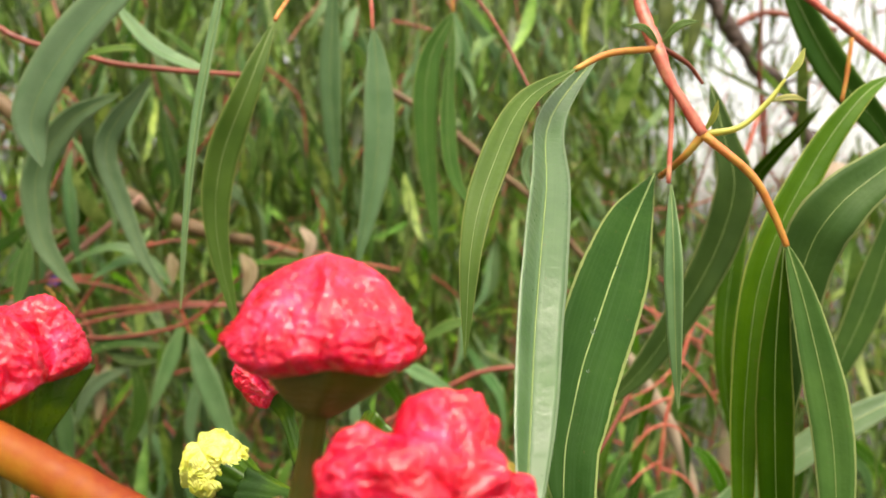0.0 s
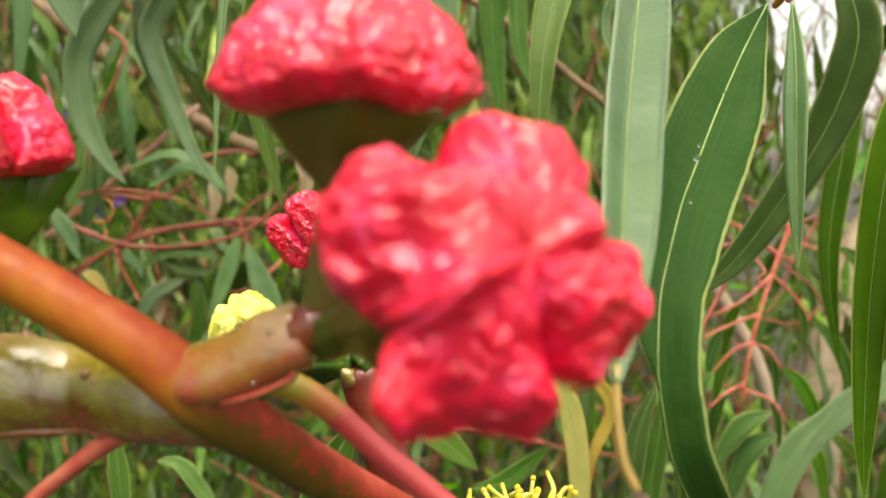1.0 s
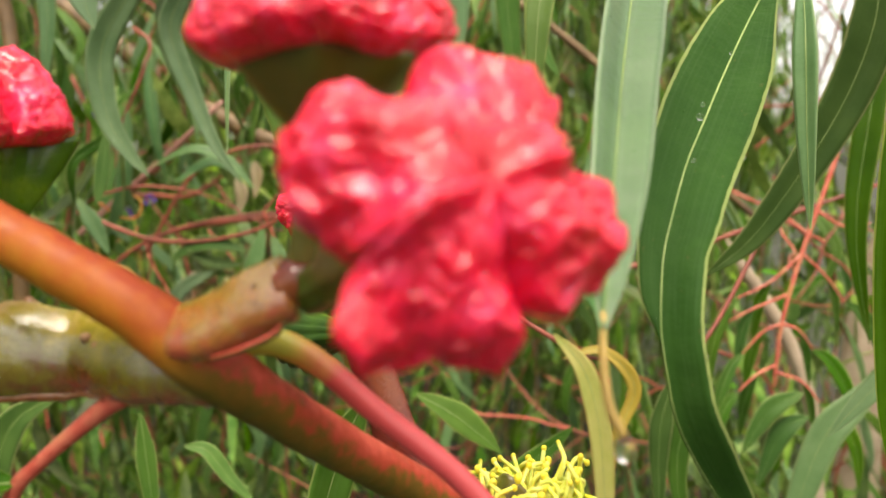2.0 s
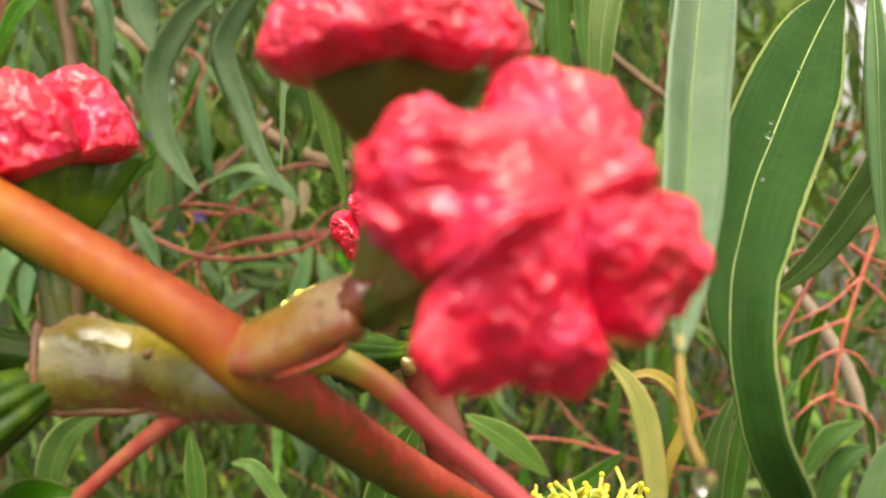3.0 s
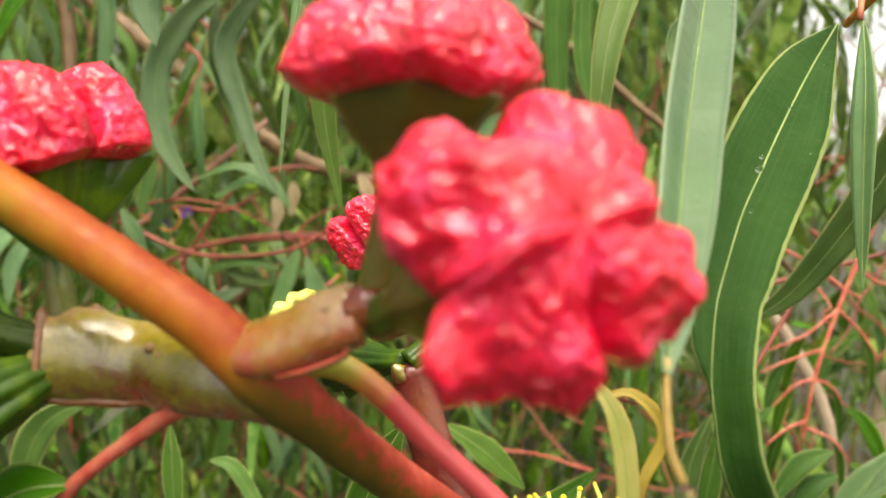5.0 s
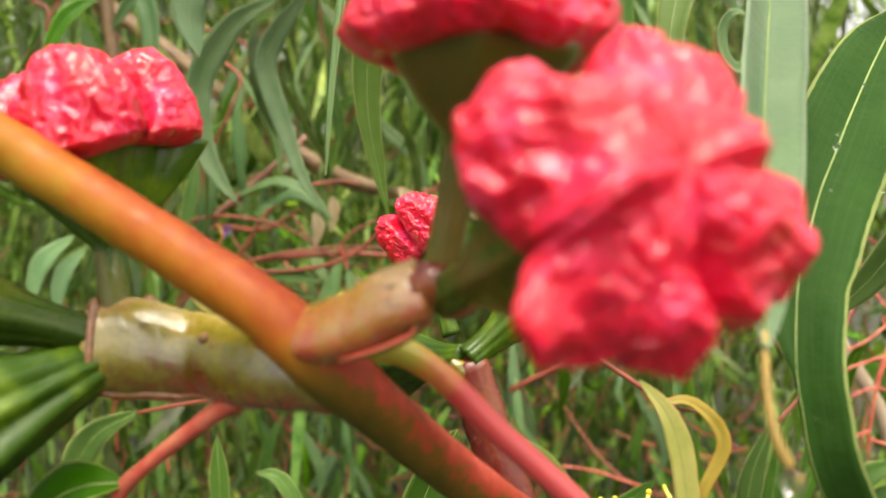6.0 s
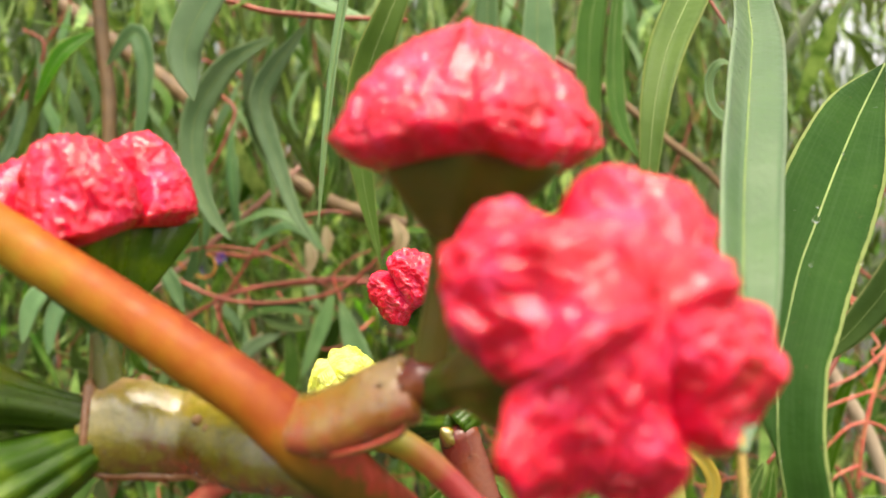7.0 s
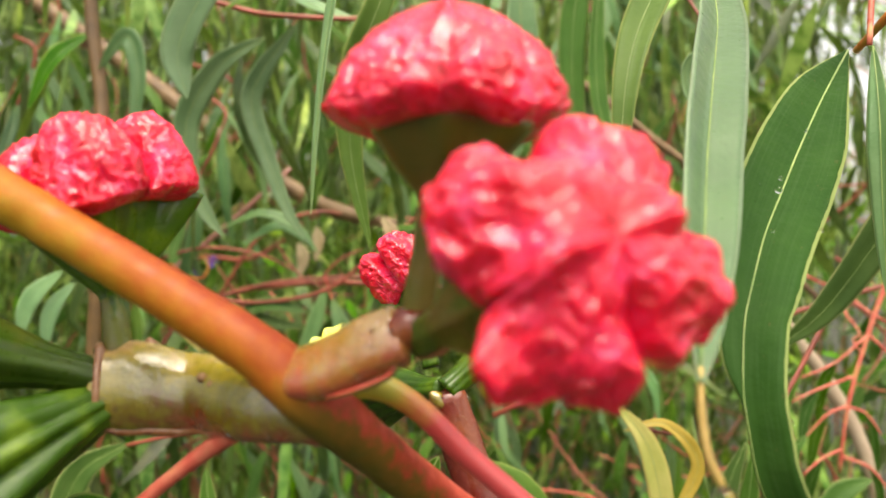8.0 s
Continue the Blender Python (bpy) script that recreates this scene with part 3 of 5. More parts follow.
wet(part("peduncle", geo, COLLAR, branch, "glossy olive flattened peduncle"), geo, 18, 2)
geo = tube([V(14, 152, -84), V(6, 158, -70), V(1, 161, -54), V(-4.5, 165, -37)], [6.8, 6.2, 4.6, 4.2], 30, 24, 0.45, lump=0.08, ridge=0.04)
wet(part("peduncle", geo, REAR_PEDUNCLE, branch, "wet maroon flattened peduncle"), geo, 26, 3)
part("joint", tube([V(-10.4, 107.2, -16.8), V(-7.8, 107.0, -15.6), V(-5.2, 106.8, -14.8)], [3.4, 3.7, 2.8], 12, 16, lump=0.2), REAR_PEDUNCLE, branch, "wet brown joint under the buds")
# raised edges of the peduncles
ledge = [max(ring, key=lambda v: v.dot(Vector((0, -0.75, -1)))) for ring in skin[17:42:3]]
part("rim", tube(ledge, [0.3, 0.6, 0.8, 0.9, 0.9, 0.8, 0.8, 0.7, 0.4], 40, 12, 0.8, lump=0.25), RIM, branch, "pale maroon ledge along the peduncle")
mid = sum(skin[42], Vector()) / 48
front = sorted((v for v in skin[42] if v.y < mid.y + 0.001), key=lambda v: v.z)[::2]
part("rim", tube(front, [0.9, 1.1, 0.8] + [0.6] * (len(front) - 6) + [0.8, 1.2, 0.9], 40, 12, lump=0.5), RIM, branch, "maroon edge of the peduncle")
part("collar_tooth", tube([V(-57.4, 134.0, -26), V(-58.2, 133.6, -22.6), V(-58.4, 133.4, -20.0)], (4.4, 2.8, 0.5), 14, 12, lump=0.15), RIM, branch)
part("collar_tooth", tube([V(-66, 129.6, -28), V(-68, 128.6, -27.4), V(-69.6, 128, -27)], (4.0, 3.0, 1.2), 10, 10, lump=0.1), RIM, branch)
part("collar_tooth", tube([V(-6, 165, -38.6), V(-7.2, 164.2, -37), V(-8.0, 163.8, -36)], (2.6, 1.6, 0.5), 10, 10, lump=0.1), PEDUNCLE, branch)
part("joint", tube([V(-62.6, 131.3, -26.0), V(-63.3, 132.0, -22.6), V(-64.4, 133.0, -18.0), V(-65.6, 134.2, -13.0)], [4.4, 3.0, 2.5, 2.0], 24, 20, lump=0.1), JOINT, branch, "brown joint under the bud")
for at, r in ((V(-46.6, 127.6, -26.4), 0.95), (V(-44.4, 127.0, -27.8), 1.2), (V(-44.9, 127.0, -29.6), 0.9)):
    g = drop_geo(at, r, 1.0)
    part("scar", g, SCAR, branch, "small brown scar")
part("rim", tube([V(-20.8, 106.8, -26.1), V(-15.6, 104.8, -24.4), V(-10.9, 104.3, -22.2), V(-9.9, 104.3, -19.7)], [0.3, 0.5, 0.5, 0.3], 20, 8), RED_STEM, branch)
part("petiole", tube([V(-24, 115.5, -27.5), V(-16, 118.6, -26.2), V(-8.9, 120.4, -29.8), V(-0.6, 121.6, -38.0), V(7, 121.4, -44.6), V(14.5, 121, -51.7), V(22, 120, -61.6), V(32, 119, -78)], [2.2, 2.3, 2.1, 2.0, 2.0, 2.0, 2.0, 1.9], 44, 16), PETIOLE_FADED, branch, "yellow to pink leaf stalk")
part("petiole", tube([V(-41.3, 127.0, -36.1), V(-46.1, 128.5, -39.4), V(-53.4, 129.5, -44.9), V(-58.0, 130.0, -48.7), V(-61.3, 130.5, -51.7), V(-65.1, 131.5, -57.9), V(-67.2, 132.0, -63.9)], [2.0, 1.6, 1.35, 1.3, 1.4, 1.2, 1.1], 40, 14), PETIOLE, branch, "pink leaf stalk")
leaf(branch, [(-61.2, 130.0, -51.3), (-66.2, 128.5, -51.3), (-70.8, 128.0, -53.0), (-74.5, 127.5, -56.4), (-78.1, 127.5, -63.1)], 11, GREEN, facing=(0.2, -0.6, 1.0), n=18)


def bud(base, rim, axis, spin, cap_r, cap_h, seed, r0=3.0, r1=12.5, cup=None, capped=True, ribs=0.07, flare=1.3, fine=0.0, start=0.55, **more):
    body = part("flower_bud", cup_geo(base, rim, spin, r0, r1, ribs, flare=flare, fine=fine, start=start), cup or CUP, branch, "green ribbed bud cup")
    if capped:
        c = Vector(rim) + Vector(axis).normalized() * 0.0005
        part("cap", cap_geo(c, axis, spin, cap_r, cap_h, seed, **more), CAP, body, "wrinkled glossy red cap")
    return body


bud(V(-7.3, 107.5, -15.0), V(-2.3, 103.2, 15.5), (0.02, -0.02, 1), 0.0, 15.7, 15.6, 1, 2.4, 13.2, ribs=0.08, start=0.60, flare=0.8, width=0.08, pillow=0.0, crests=(0.12, 0.05, 0.12, 0.20), notch=0.02, cone=0.8, rough=0.8, wrinkle=1.3, lumps=0.7,
    bumps=((215, 0.7, 0.6, 22, 0.25), (325, 0.7, 0.6, 22, 0.25), (236, 0.3, -0.9, 24, 0.18), (304, 0.3, -0.9, 24, 0.18), (250, 1.0, 1.0, 14, 0.2), (184, 1.02, 1.0, 34, 0.1), (356, 1.02, 1.0, 34, 0.1), (190, 0.74, -1.1, 34, 0.16), (350, 0.74, -1.1, 34, 0.16)))
bud(V(-6, 107, -17), V(12.2, 81.0, -6.3), (0.32, -0.88, 0.35), radians(27), 14.4, 9.4, 2, 3.2, 11.2, cup=DARK_CUP, start=0.2, flare=0.9, ribs=0.1, rough=1.15, wrinkle=0.9, width=0.11, pillow=0.15, crests=(0.34, 0.30, 0.46, -0.2), notch=0.30, sharp=0.4, lobes=(1.02, 1.06, 1.05, 1.10), uneven=0.16, lumps=2.2, dome=1.7, lean=1.8,
    bumps=((120, 1.0, -2.8, 8, 0.3), (66, 0.95, 1.8, 16, 0.3), (181, 0.85, 1.2, 11, 0.2), (142, 0.95, 3.6, 15, 0.28), (152, 0.5, 1.4, 14, 0.13), (208, 1.0, -2.4, 8, 0.25), (226, 0.9, 2.2, 16, 0.27), (258, 1.0, -1.4, 8, 0.2), (295, 1.0, -2.8, 7, 0.35),
           (322, 1.0, -1.8, 8, 0.22), (345, 1.0, -0.8, 12, 0.2), (31, 1.0, -2.2, 8, 0.3), (84, 0.95, 0.9, 11, 0.25), (11, 0.95, 4.0, 13, 0.28), (250, 0.4, -1.8, 26, 0.2), (320, 0.45, -1.4, 22, 0.18), (100, 0.62, 1.0, 14, 0.12), (190, 0.45, 0.9, 12, 0.1), (225, 0.55, 1.0, 12, 0.1), (300, 0.7, 1.0, 12, 0.12)))
bud(V(-63, 131.6, -24.5), V(-68.6, 138.5, 5.0), (-0.20, -0.08, 0.97), radians(60), 16.0, 11.0, 3, 2.1, 11.6, ribs=0.20, fine=0.22, start=0.42, lobes=(1, 1, 1.12, 0.90), flare=0.9, cup=GREEN_CUP, width=0.11, pillow=0.52, crests=(-0.75, -0.75, -0.75, -0.75), notch=0.34, rough=0.8, wrinkle=1.7, lumps=0.5, sharp=0.5,
    bumps=((286, 0.42, 1.3, 40, 0.14), (286, 0.8, -1.4, 30, 0.2), (14, 0.45, 1.0, 34, 0.14), (300, 1.05, -1.0, 20, 0.2)))
bud(V(-10, 214, -38), V(-17.2, 220.5, -13.5), (-0.72, 0.0, 0.70), radians(-8), 10.4, 11.0, 4, 2.4, 7.6, cup=BRIGHT_CUP, ribs=0.12, pillow=0.48, crests=(-0.35, -0.35, -0.35, -0.35), width=0.16, notch=0.38, rough=0.8, wrinkle=1.8, cone=0.3, lumps=0.9, lobes=(1, 1, 0.80, 1.16))
bud(V(-65.5, 129.5, -26.6), V(-90, 113, -17), (-0.8, -0.5, 0.4), 0.3, 16, 12, 5, 3.0, 8.0, cup=DARK_CUP, capped=False, ribs=0.10, flare=1.2, fine=0.06, start=0.12)
bud(V(-64.5, 129.5, -31.0), V(-86, 111, -42), (-0.7, -0.6, -0.2), 0.7, 16, 12, 6, 3.8, 12.0, cup=BRIGHT_CUP, capped=False, ribs=0.10, flare=0.9, fine=0.22, start=0.05)
bud(V(-4.5, 166, -36), V(15, 173, -20), (0.7, 0.2, 0.6), 0.2, 16, 12, 7, 2.8, 10, cup=GREEN_CUP, capped=False, flare=1.4, fine=0.1, start=0.12)
bud(V(-5, 168, -36), V(-22, 188, -40), (-0.7, 0.5, -0.1), 0.5, 16, 12, 8, 2.6, 8, cup=BRIGHT_CUP, capped=False, flare=1.4, fine=0.1, start=0.12)

# the opening yellow bud behind the collar
y_bud = part("flower_bud", cup_geo(V(-15, 196, -44), V(-32, 208.5, -38.0), 0.4, 2.6, 7.2, 0.08, start=0.15), BRIGHT_CUP, branch, "bright green bud cup")
g = cap_geo(V(-35.5, 211, -36.5), (-0.45, -0.55, 0.75), 0.5, 9.6, 9.0, 9, 1.0, pillow=0.12, crests=(0, 0, 0, 0), notch=0.14)
part("petals", g, YELLOW, y_bud, "crumpled lemon yellow petals")

# the open yellow flower
flower = part("flower_bud", cup_geo(V(14, 158, -92), V(30, 171, -80), 0.4, 3.0, 12.0, 0.08, start=0.15), CUP, branch, "green cup of an open yellow flower")
rng = random.Random(5)
for bunch in range(4):
    geos, tips = [], []
    for k in range(24):
        az = bunch * math.pi / 2 + rng.uniform(-0.75, 0.75)
        el = rng.uniform(0.25, 1.45)
        d = Vector((math.cos(az) * math.cos(el), math.sin(az) * math.cos(el), math.sin(el)))
        root = V(30, 171, -80) + Vector((math.cos(az), math.sin(az), 0)) * rng.uniform(0.003, 0.010)
        ln = rng.uniform(0.007, 0.0135)
        bend = Vector((rng.uniform(-1, 1), rng.uniform(-1, 1), rng.uniform(-0.4, 0.8))) * 0.005
        end = root + d * ln
        geos.append(tube([root, root + d * ln * 0.5 + bend, end], [0.75, 0.65, 0.5], 8, 6))
        tips.append(drop_geo(end, rng.uniform(0.45, 0.9), rng.uniform(0.9, 2.0)))
    st = part("stamen_tuft", joined(*geos), YELLOW, flower, "bunch of lemon yellow stamens")
    part("anther_dusting", joined(*tips), ANTHER, st, "yellow anther tips")

# ---- the leafy twig that hangs beside the buds ----
twig = thing("leafy_twig", V(120.8, 202.2, 65.5), "drooping gum twig with long green sickle leaves", "twig", "leafy twigs")
part("twig", tube([V(60, 452, 332), V(95, 320, 270), V(108, 245, 190), V(109, 231, 129), V(109, 225.7, 115.5), V(111, 214.7, 95.2), V(113.3, 208.9, 82.8), V(120.8, 202.2, 65.5)], [3, 2.4, 2.0, 1.8, 1.9, 2.5, 1.7, 1.9], 60, 14, lump=0.25), PETIOLE, twig, "pink twig")
part("petiole", tube([V(120.8, 202.2, 65.5), V(116, 208, 58), V(116.5, 225, 53.5)], [1.5, 1.2, 1.1], 16, 10), PETIOLE_ORANGE, twig, "orange leaf stalk")
part("petiole", tube([V(120.8, 202.2, 65.5), V(133.2, 194.8, 51.8), V(140.1, 193.4, 39.1), V(144, 192.6, 29)], [1.6, 1.3, 1.15, 1.0], 22, 10, lump=0.2), PETIOLE_ORANGE, twig, "orange leaf stalk")
part("shoot", tube([V(120.8, 202.2, 65.5), V(132.6, 200.4, 67.8), V(141.8, 199.1, 75.9), V(147.4, 198.4, 83.2)], [1.2, 1.0, 0.9, 0.5], 18, 10, lump=0.2), SHOOT, twig, "young yellow-green shoot")
part("petiole", tube([V(111.1, 214.7, 96), V(91, 207.7, 92.2), V(78, 204, 86)], [1.2, 1.1, 0.9], 16, 10), PETIOLE_ORANGE, twig, "orange leaf stalk")
part("petiole", tube([V(112, 214.5, 96.5), V(124, 219, 92), V(131, 222, 86)], [1.0, 0.8, 0.6], 10, 8), RED_TWIG, twig)
part("petiole", tube([V(113.3, 208.9, 82.8), V(112.7, 208.7, 67.8), V(109.7, 204.5, 50)], [1.0, 0.9, 0.8], 12, 8), PETIOLE, twig)
leaf(twig, [(115.9, 229, 54.5), (99.1, 209, 36.6), (85.1, 191.5, 20.4), (74.3, 177, 7.5), (66.8, 167, -1.8), (59.8, 156, -12.7), (56.5, 151, -19.5), (54.3, 146, -27.6), (53.4, 143, -33.9), (53.7, 141, -40.3), (55, 140, -48.6), (59.2, 141.5, -57.8), (67, 145, -70), (80, 148, -88)], 20, DEEP,
     "broad deep green sickle leaf, torn along one side, with water drops", facing=(-0.3, -1, 0.05), n=64, cols=8, wave=0.03,
     halves=((0.4, 0.4), (6.4, 8.6), (10.6, 10.6), (10.8, 10.4), (10.4, 8.8), (9.2, 7.0), (8.4, 5.2), (7.8, 3.8), (7.6, 0.7), (7.5, 0.4), (7.6, 0.4), (7.4, 0.4), (5.6, 0.4), (0.4, 0.3)))
beads(twig.children[-1], 18, 5, (0.2, 0.55))
leafF = leaf(twig, [(95, 222, 98), (68.6, 200, 70.1), (59.3, 175, 46.8), (50.1, 151, 25.5), (44.7, 137, 11.3), (40.2, 124, -0.6), (36.7, 114, -9.8), (33.8, 105, -17.6), (31.7, 99, -22.6)], 11.0, PALE, "pale grey-green leaf with a brown tip",
             facing=(0.3, -1, 0.6), n=40, cols=8, fold=0.5, wave=0.03, widths=(0.8, 8.5, 12.2, 12.6, 11.6, 10.2, 8.0, 4.6, 1.2))
part("tip", tube([V(32.2, 100.5, -20.8), V(31.5, 97.5, -26.8), V(31.5, 95, -31.4), V(32.6, 94, -34.4), V(33.1, 93.5, -35.0)], [0.5, 0.6, 0.65, 0.65, 0.3], 18, 8), AMBER_TIP, leafF, "withered brown leaf tip")
part("water_drop", drop_geo(V(33.0, 93.2, -36.4), 1.4), WATER, leafF, "hanging drop of clear water")
leaf(twig, [(78.2, 203.5, 86.1), (57, 187.4, 72.7), (42.4, 168.9, 51.4), (34.5, 157, 32), (31, 150, 4)], 8.6, OLIVE, facing=(-0.2, -1, 0.3), n=30, wave=0.09)
leaf(twig, [(144, 192.6, 30), (147.2, 186.4, 7.1), (150.4, 180, -25.3), (148.3, 174.6, -52.8), (144, 172, -70)], 12.5, GREEN, facing=(-0.5, -1, 0.1), n=26)
leaf(twig, [(143.2, 192.7, 28.9), (142.7, 196.8, -10.5), (145.4, 200.2, -62), (148, 202, -80)], 12.0, GREEN, facing=(-0.7, -1, 0), n=26)
leaf(twig, [(110, 203, 49), (104, 189, 30), (101.5, 183, 5), (100, 178.3, -18)], 6.2, GREY, facing=(-0.9, -0.7, 0), n=22)
for at, r in ((V(68.5, 163.2, 8), 0.8), (V(70, 165.8, 10.8), 0.5), (V(64, 155, -1), 0.45), (V(84, 185, 24), 0.4)):
    part("water_drop", drop_geo(at, r, 1.0), WATER, twig, "small bead of clear water")

for c, w, m in (((111, 214, 97), (104, 210, 101), (97, 207, 101)), 3.6, OLIVE), (((112, 214, 98), (117, 211, 103), (123, 209, 104)), 3.2, OLIVE), (((147.4, 198.4, 83.2), (151, 197, 88), (153, 196.4, 93)), 2.6, YELLOWED), (((141.8, 199.1, 75.9), (148, 197, 77), (153, 196, 76)), 2.4, YELLOWED), (((120.8, 202, 66), (123, 199.6, 71), (124, 198.6, 76)), 2.2, YELLOWED):
    leaf(twig, c, w, m, "young leaf at a node", facing=(-0.2, -1, 0.4), n=10, cols=4)

# the twig at the edge of the open sky
edge = thing("leafy_twig", V(238, 286, 123), "pink gum twig with dark green hanging leaves", "twig", "leafy twigs")
part("twig", tube([V(162, 438, 206), V(175, 360, 195), V(195, 305, 165), V(225.9, 288.3, 133.1), V(238.5, 286, 122.7), V(261, 282, 104.4), V(300, 275, 75)], [1.5, 1.6, 1.7, 1.7, 1.7, 1.6, 1.4], 30, 10, lump=0.1), PETIOLE, edge, "pink twig")
part("petiole", tube([V(238, 286, 121), V(235.5, 286, 104), V(232.9, 286, 92)], [1.0, 0.9, 0.8], 10, 8), PETIOLE_ORANGE, edge)
leaf(edge, [(212, 231, 92), (193.8, 224, 81.4), (175.2, 223.7, 58), (153.4, 221.2, 19.3), (144, 216.6, -24), (139.6, 211.2, -65.8), (139, 209, -90)], 12.2, GREEN, facing=(-0.5, -1, 0.2), n=32)
leaf(edge, [(200, 200, 70), (185, 195, 57), (163, 194.8, 40.7), (155, 200.7, 20.3), (149, 205.7, -25.8), (147, 207, -60)], 19, GREEN, facing=(-0.5, -1, 0.3), n=30)
leaf(edge, [(167, 283, 98), (170, 276, 72), (173, 274.5, 50), (163.2, 280.3, 16.1), (137.9, 288.4, -26.3), (118, 293, -45)], 17, GREEN, facing=(-0.4, -1, 0.1), n=30)
leaf(edge, [(300, 322, 70), (290, 325, 30), (278, 327, -6), (264, 328.5, -36), (252, 330, -60)], 17, GREEN, facing=(-0.8, -1, 0.1))
leaf(edge, [(236, 338, 175), (245.7, 336.2, 150), (264, 332.3, 114.6), (286.8, 327.9, 84.9), (300, 325, 60)], 17, GREEN, facing=(-0.8, -1, 0.1))
leaf(edge, [(275, 276, -38), (250, 280, -47), (217.8, 284.7, -65), (187, 289, -88), (165, 290, -110)], 15, GREY, facing=(-0.3, -0.7, 0.8))
leaf(edge, [(252, 392, -110), (236, 389.5, -128), (217, 387.9, -146), (200.5, 384.6, -182), (192, 383, -215)], 17, GREY, facing=(-0.4, -1, 0.4))
leaf(edge, [(232.9, 300, 92), (226, 352, 55), (216, 352, 10), (209, 348, -36), (213, 343, -87)], 13, GREEN, facing=(-0.6, -1, 0.1))

# leaves over the buds, from twigs out of sight above
upper = thing("leafy_twig", V(60, 420, 200), "gum twig with long narrow hanging leaves", "twig", "leafy twigs")
part("twig", tube([V(-260, 470, 345), V(-190, 445, 240), V(-150, 440, 215), V(-60, 430, 208), V(27, 420, 198), V(80, 432, 192), V(160, 440, 205)], [2.6, 2.0, 1.6, 1.6, 1.5, 1.5, 1.4], 36, 10, lump=0.15), RED_TWIG, upper, "red twig")
part("petiole", tube([V(27, 420, 198), V(27, 400, 170), V(27.5, 391.5, 146)], [1.1, 1.0, 0.9], 12, 8), PETIOLE, upper)
part("petiole", tube([V(80, 432, 192), V(79.4, 434, 183), V(80, 434.3, 169)], [1.1, 1.0, 0.9], 10, 8), PETIOLE_ORANGE, upper)
part("petiole", tube([V(-40, 428, 207), V(-10, 350, 165), V(-20, 298, 124)], [1.1, 1.0, 0.9], 14, 8), PETIOLE_ORANGE, upper)
leaf(upper, [(27.5, 391.5, 146.3), (29.5, 390.4, 115.4), (27.9, 389.6, 69), (16.3, 390, 13.5)], 18, GREY, facing=(0.2, -1, 0))
beads(upper.children[-1], 10, 6)
leaf(upper, [(9.2, 476.8, 205), (5.6, 475.7, 131), (9, 473.6, 60)], 15, GREY, facing=(-0.3, -1, 0))
leaf(upper, [(80, 434.3, 169.3), (65, 436.2, 138.4), (62, 435.4, 90), (68, 432.8, 24)], 16.5, OLIVE, facing=(0, -1, 0))
leaf(upper, [(80, 434.2, 166), (75, 433, 114), (77, 431, 72.5), (89, 429, 48)], 12, OLIVE, facing=(0.4, -1, 0))
leaf(upper, [(-20.5, 297.3, 122.7), (-30.4, 289, 95), (-42.2, 289.3, 63.2), (-44, 289, 33.6), (-36, 287, -6)], 13, OLIVE, facing=(0.2, -1, 0.1))
leaf(upper, [(-34, 275, 150), (-38, 269.8, 127.5), (-46.5, 262, 79), (-50.5, 258, 42), (-53, 256, 8)], 5.0, GREY, facing=(-0.8, -1, 0))

left = thing("leafy_twig", V(-115, 430, 150), "gum twig with drooping wet blue-green leaves", "twig", "leafy twigs")
part("twig", tube([V(-40, 436, 128), V(-95, 436, 131), V(-135, 436, 138), V(-200, 440, 170), V(-330, 485, 345)], [1.4, 1.6, 1.6, 1.8, 2.8], 24, 10, lump=0.15), RED_TWIG, left, "red twig")
leaf(left, [(-55, 340, 185), (-85, 338.3, 152), (-114, 343, 122), (-132, 345.5, 90), (-128, 345, 66)], 21, GREY, facing=(0.2, -1, 0.7), taper=2.6)
leaf(left, [(-98, 440, 128), (-108, 442.6, 115.4), (-118.1, 445.6, 104), (-127.2, 447.6, 84), (-117.9, 446.6, 52.6), (-105.5, 443.6, 20.5), (-90.4, 441.6, -3.3)], 13, GREY, facing=(0.3, -1, 0.1))
beads(left.children[-1], 14, 3)
leaf(left, [(-108, 410, 112), (-124.4, 412.6, 104.9), (-138.9, 416.6, 95.1), (-155.8, 420.6, 69.6), (-154.9, 419.6, 37.6), (-145, 418.6, 17), (-134, 417.6, 2.8)], 15, GREY, facing=(0.3, -1, 0.1))
beads(left.children[-1], 16, 4)
leaf(left, [(-122, 446.7, 173), (-95, 441.5, 143), (-55, 435, 125)], 10.5, GREY, facing=(-0.1, -0.8, 0.8))
leaf(left, [(-110, 430, 133), (-104, 425, 139), (-122, 424, 137), (-140, 424, 130)], 8, OLIVE, facing=(0, -0.7, 0.8), n=12)

# the vertical stem behind the left buds
vstem = thing("leafy_twig", V(-245, 505, 0), "upright brown stem with a few leaves", "twig", "leafy twigs")
part("stem", tube([V(-262, 518, 260), V(-255, 514, 150), V(-248.5, 511.7, 105), V(-246, 508, 70), V(-246, 502, 0), V(-252, 498, -120)], [4.6, 4.6, 4.6, 4.8, 4.8, 5.0], 30, 12, lump=0.12), BROWN_STEM, vstem, "olive brown bark stem")
leaf(vstem, [(-256, 512, 145), (-275, 500, 125), (-290, 495, 90)], 12, GREEN, n=14)
leaf(vstem, [(-248, 508, 120), (-225, 500, 140), (-215, 495, 110), (-222, 492, 50)], 14, GREY, n=16)

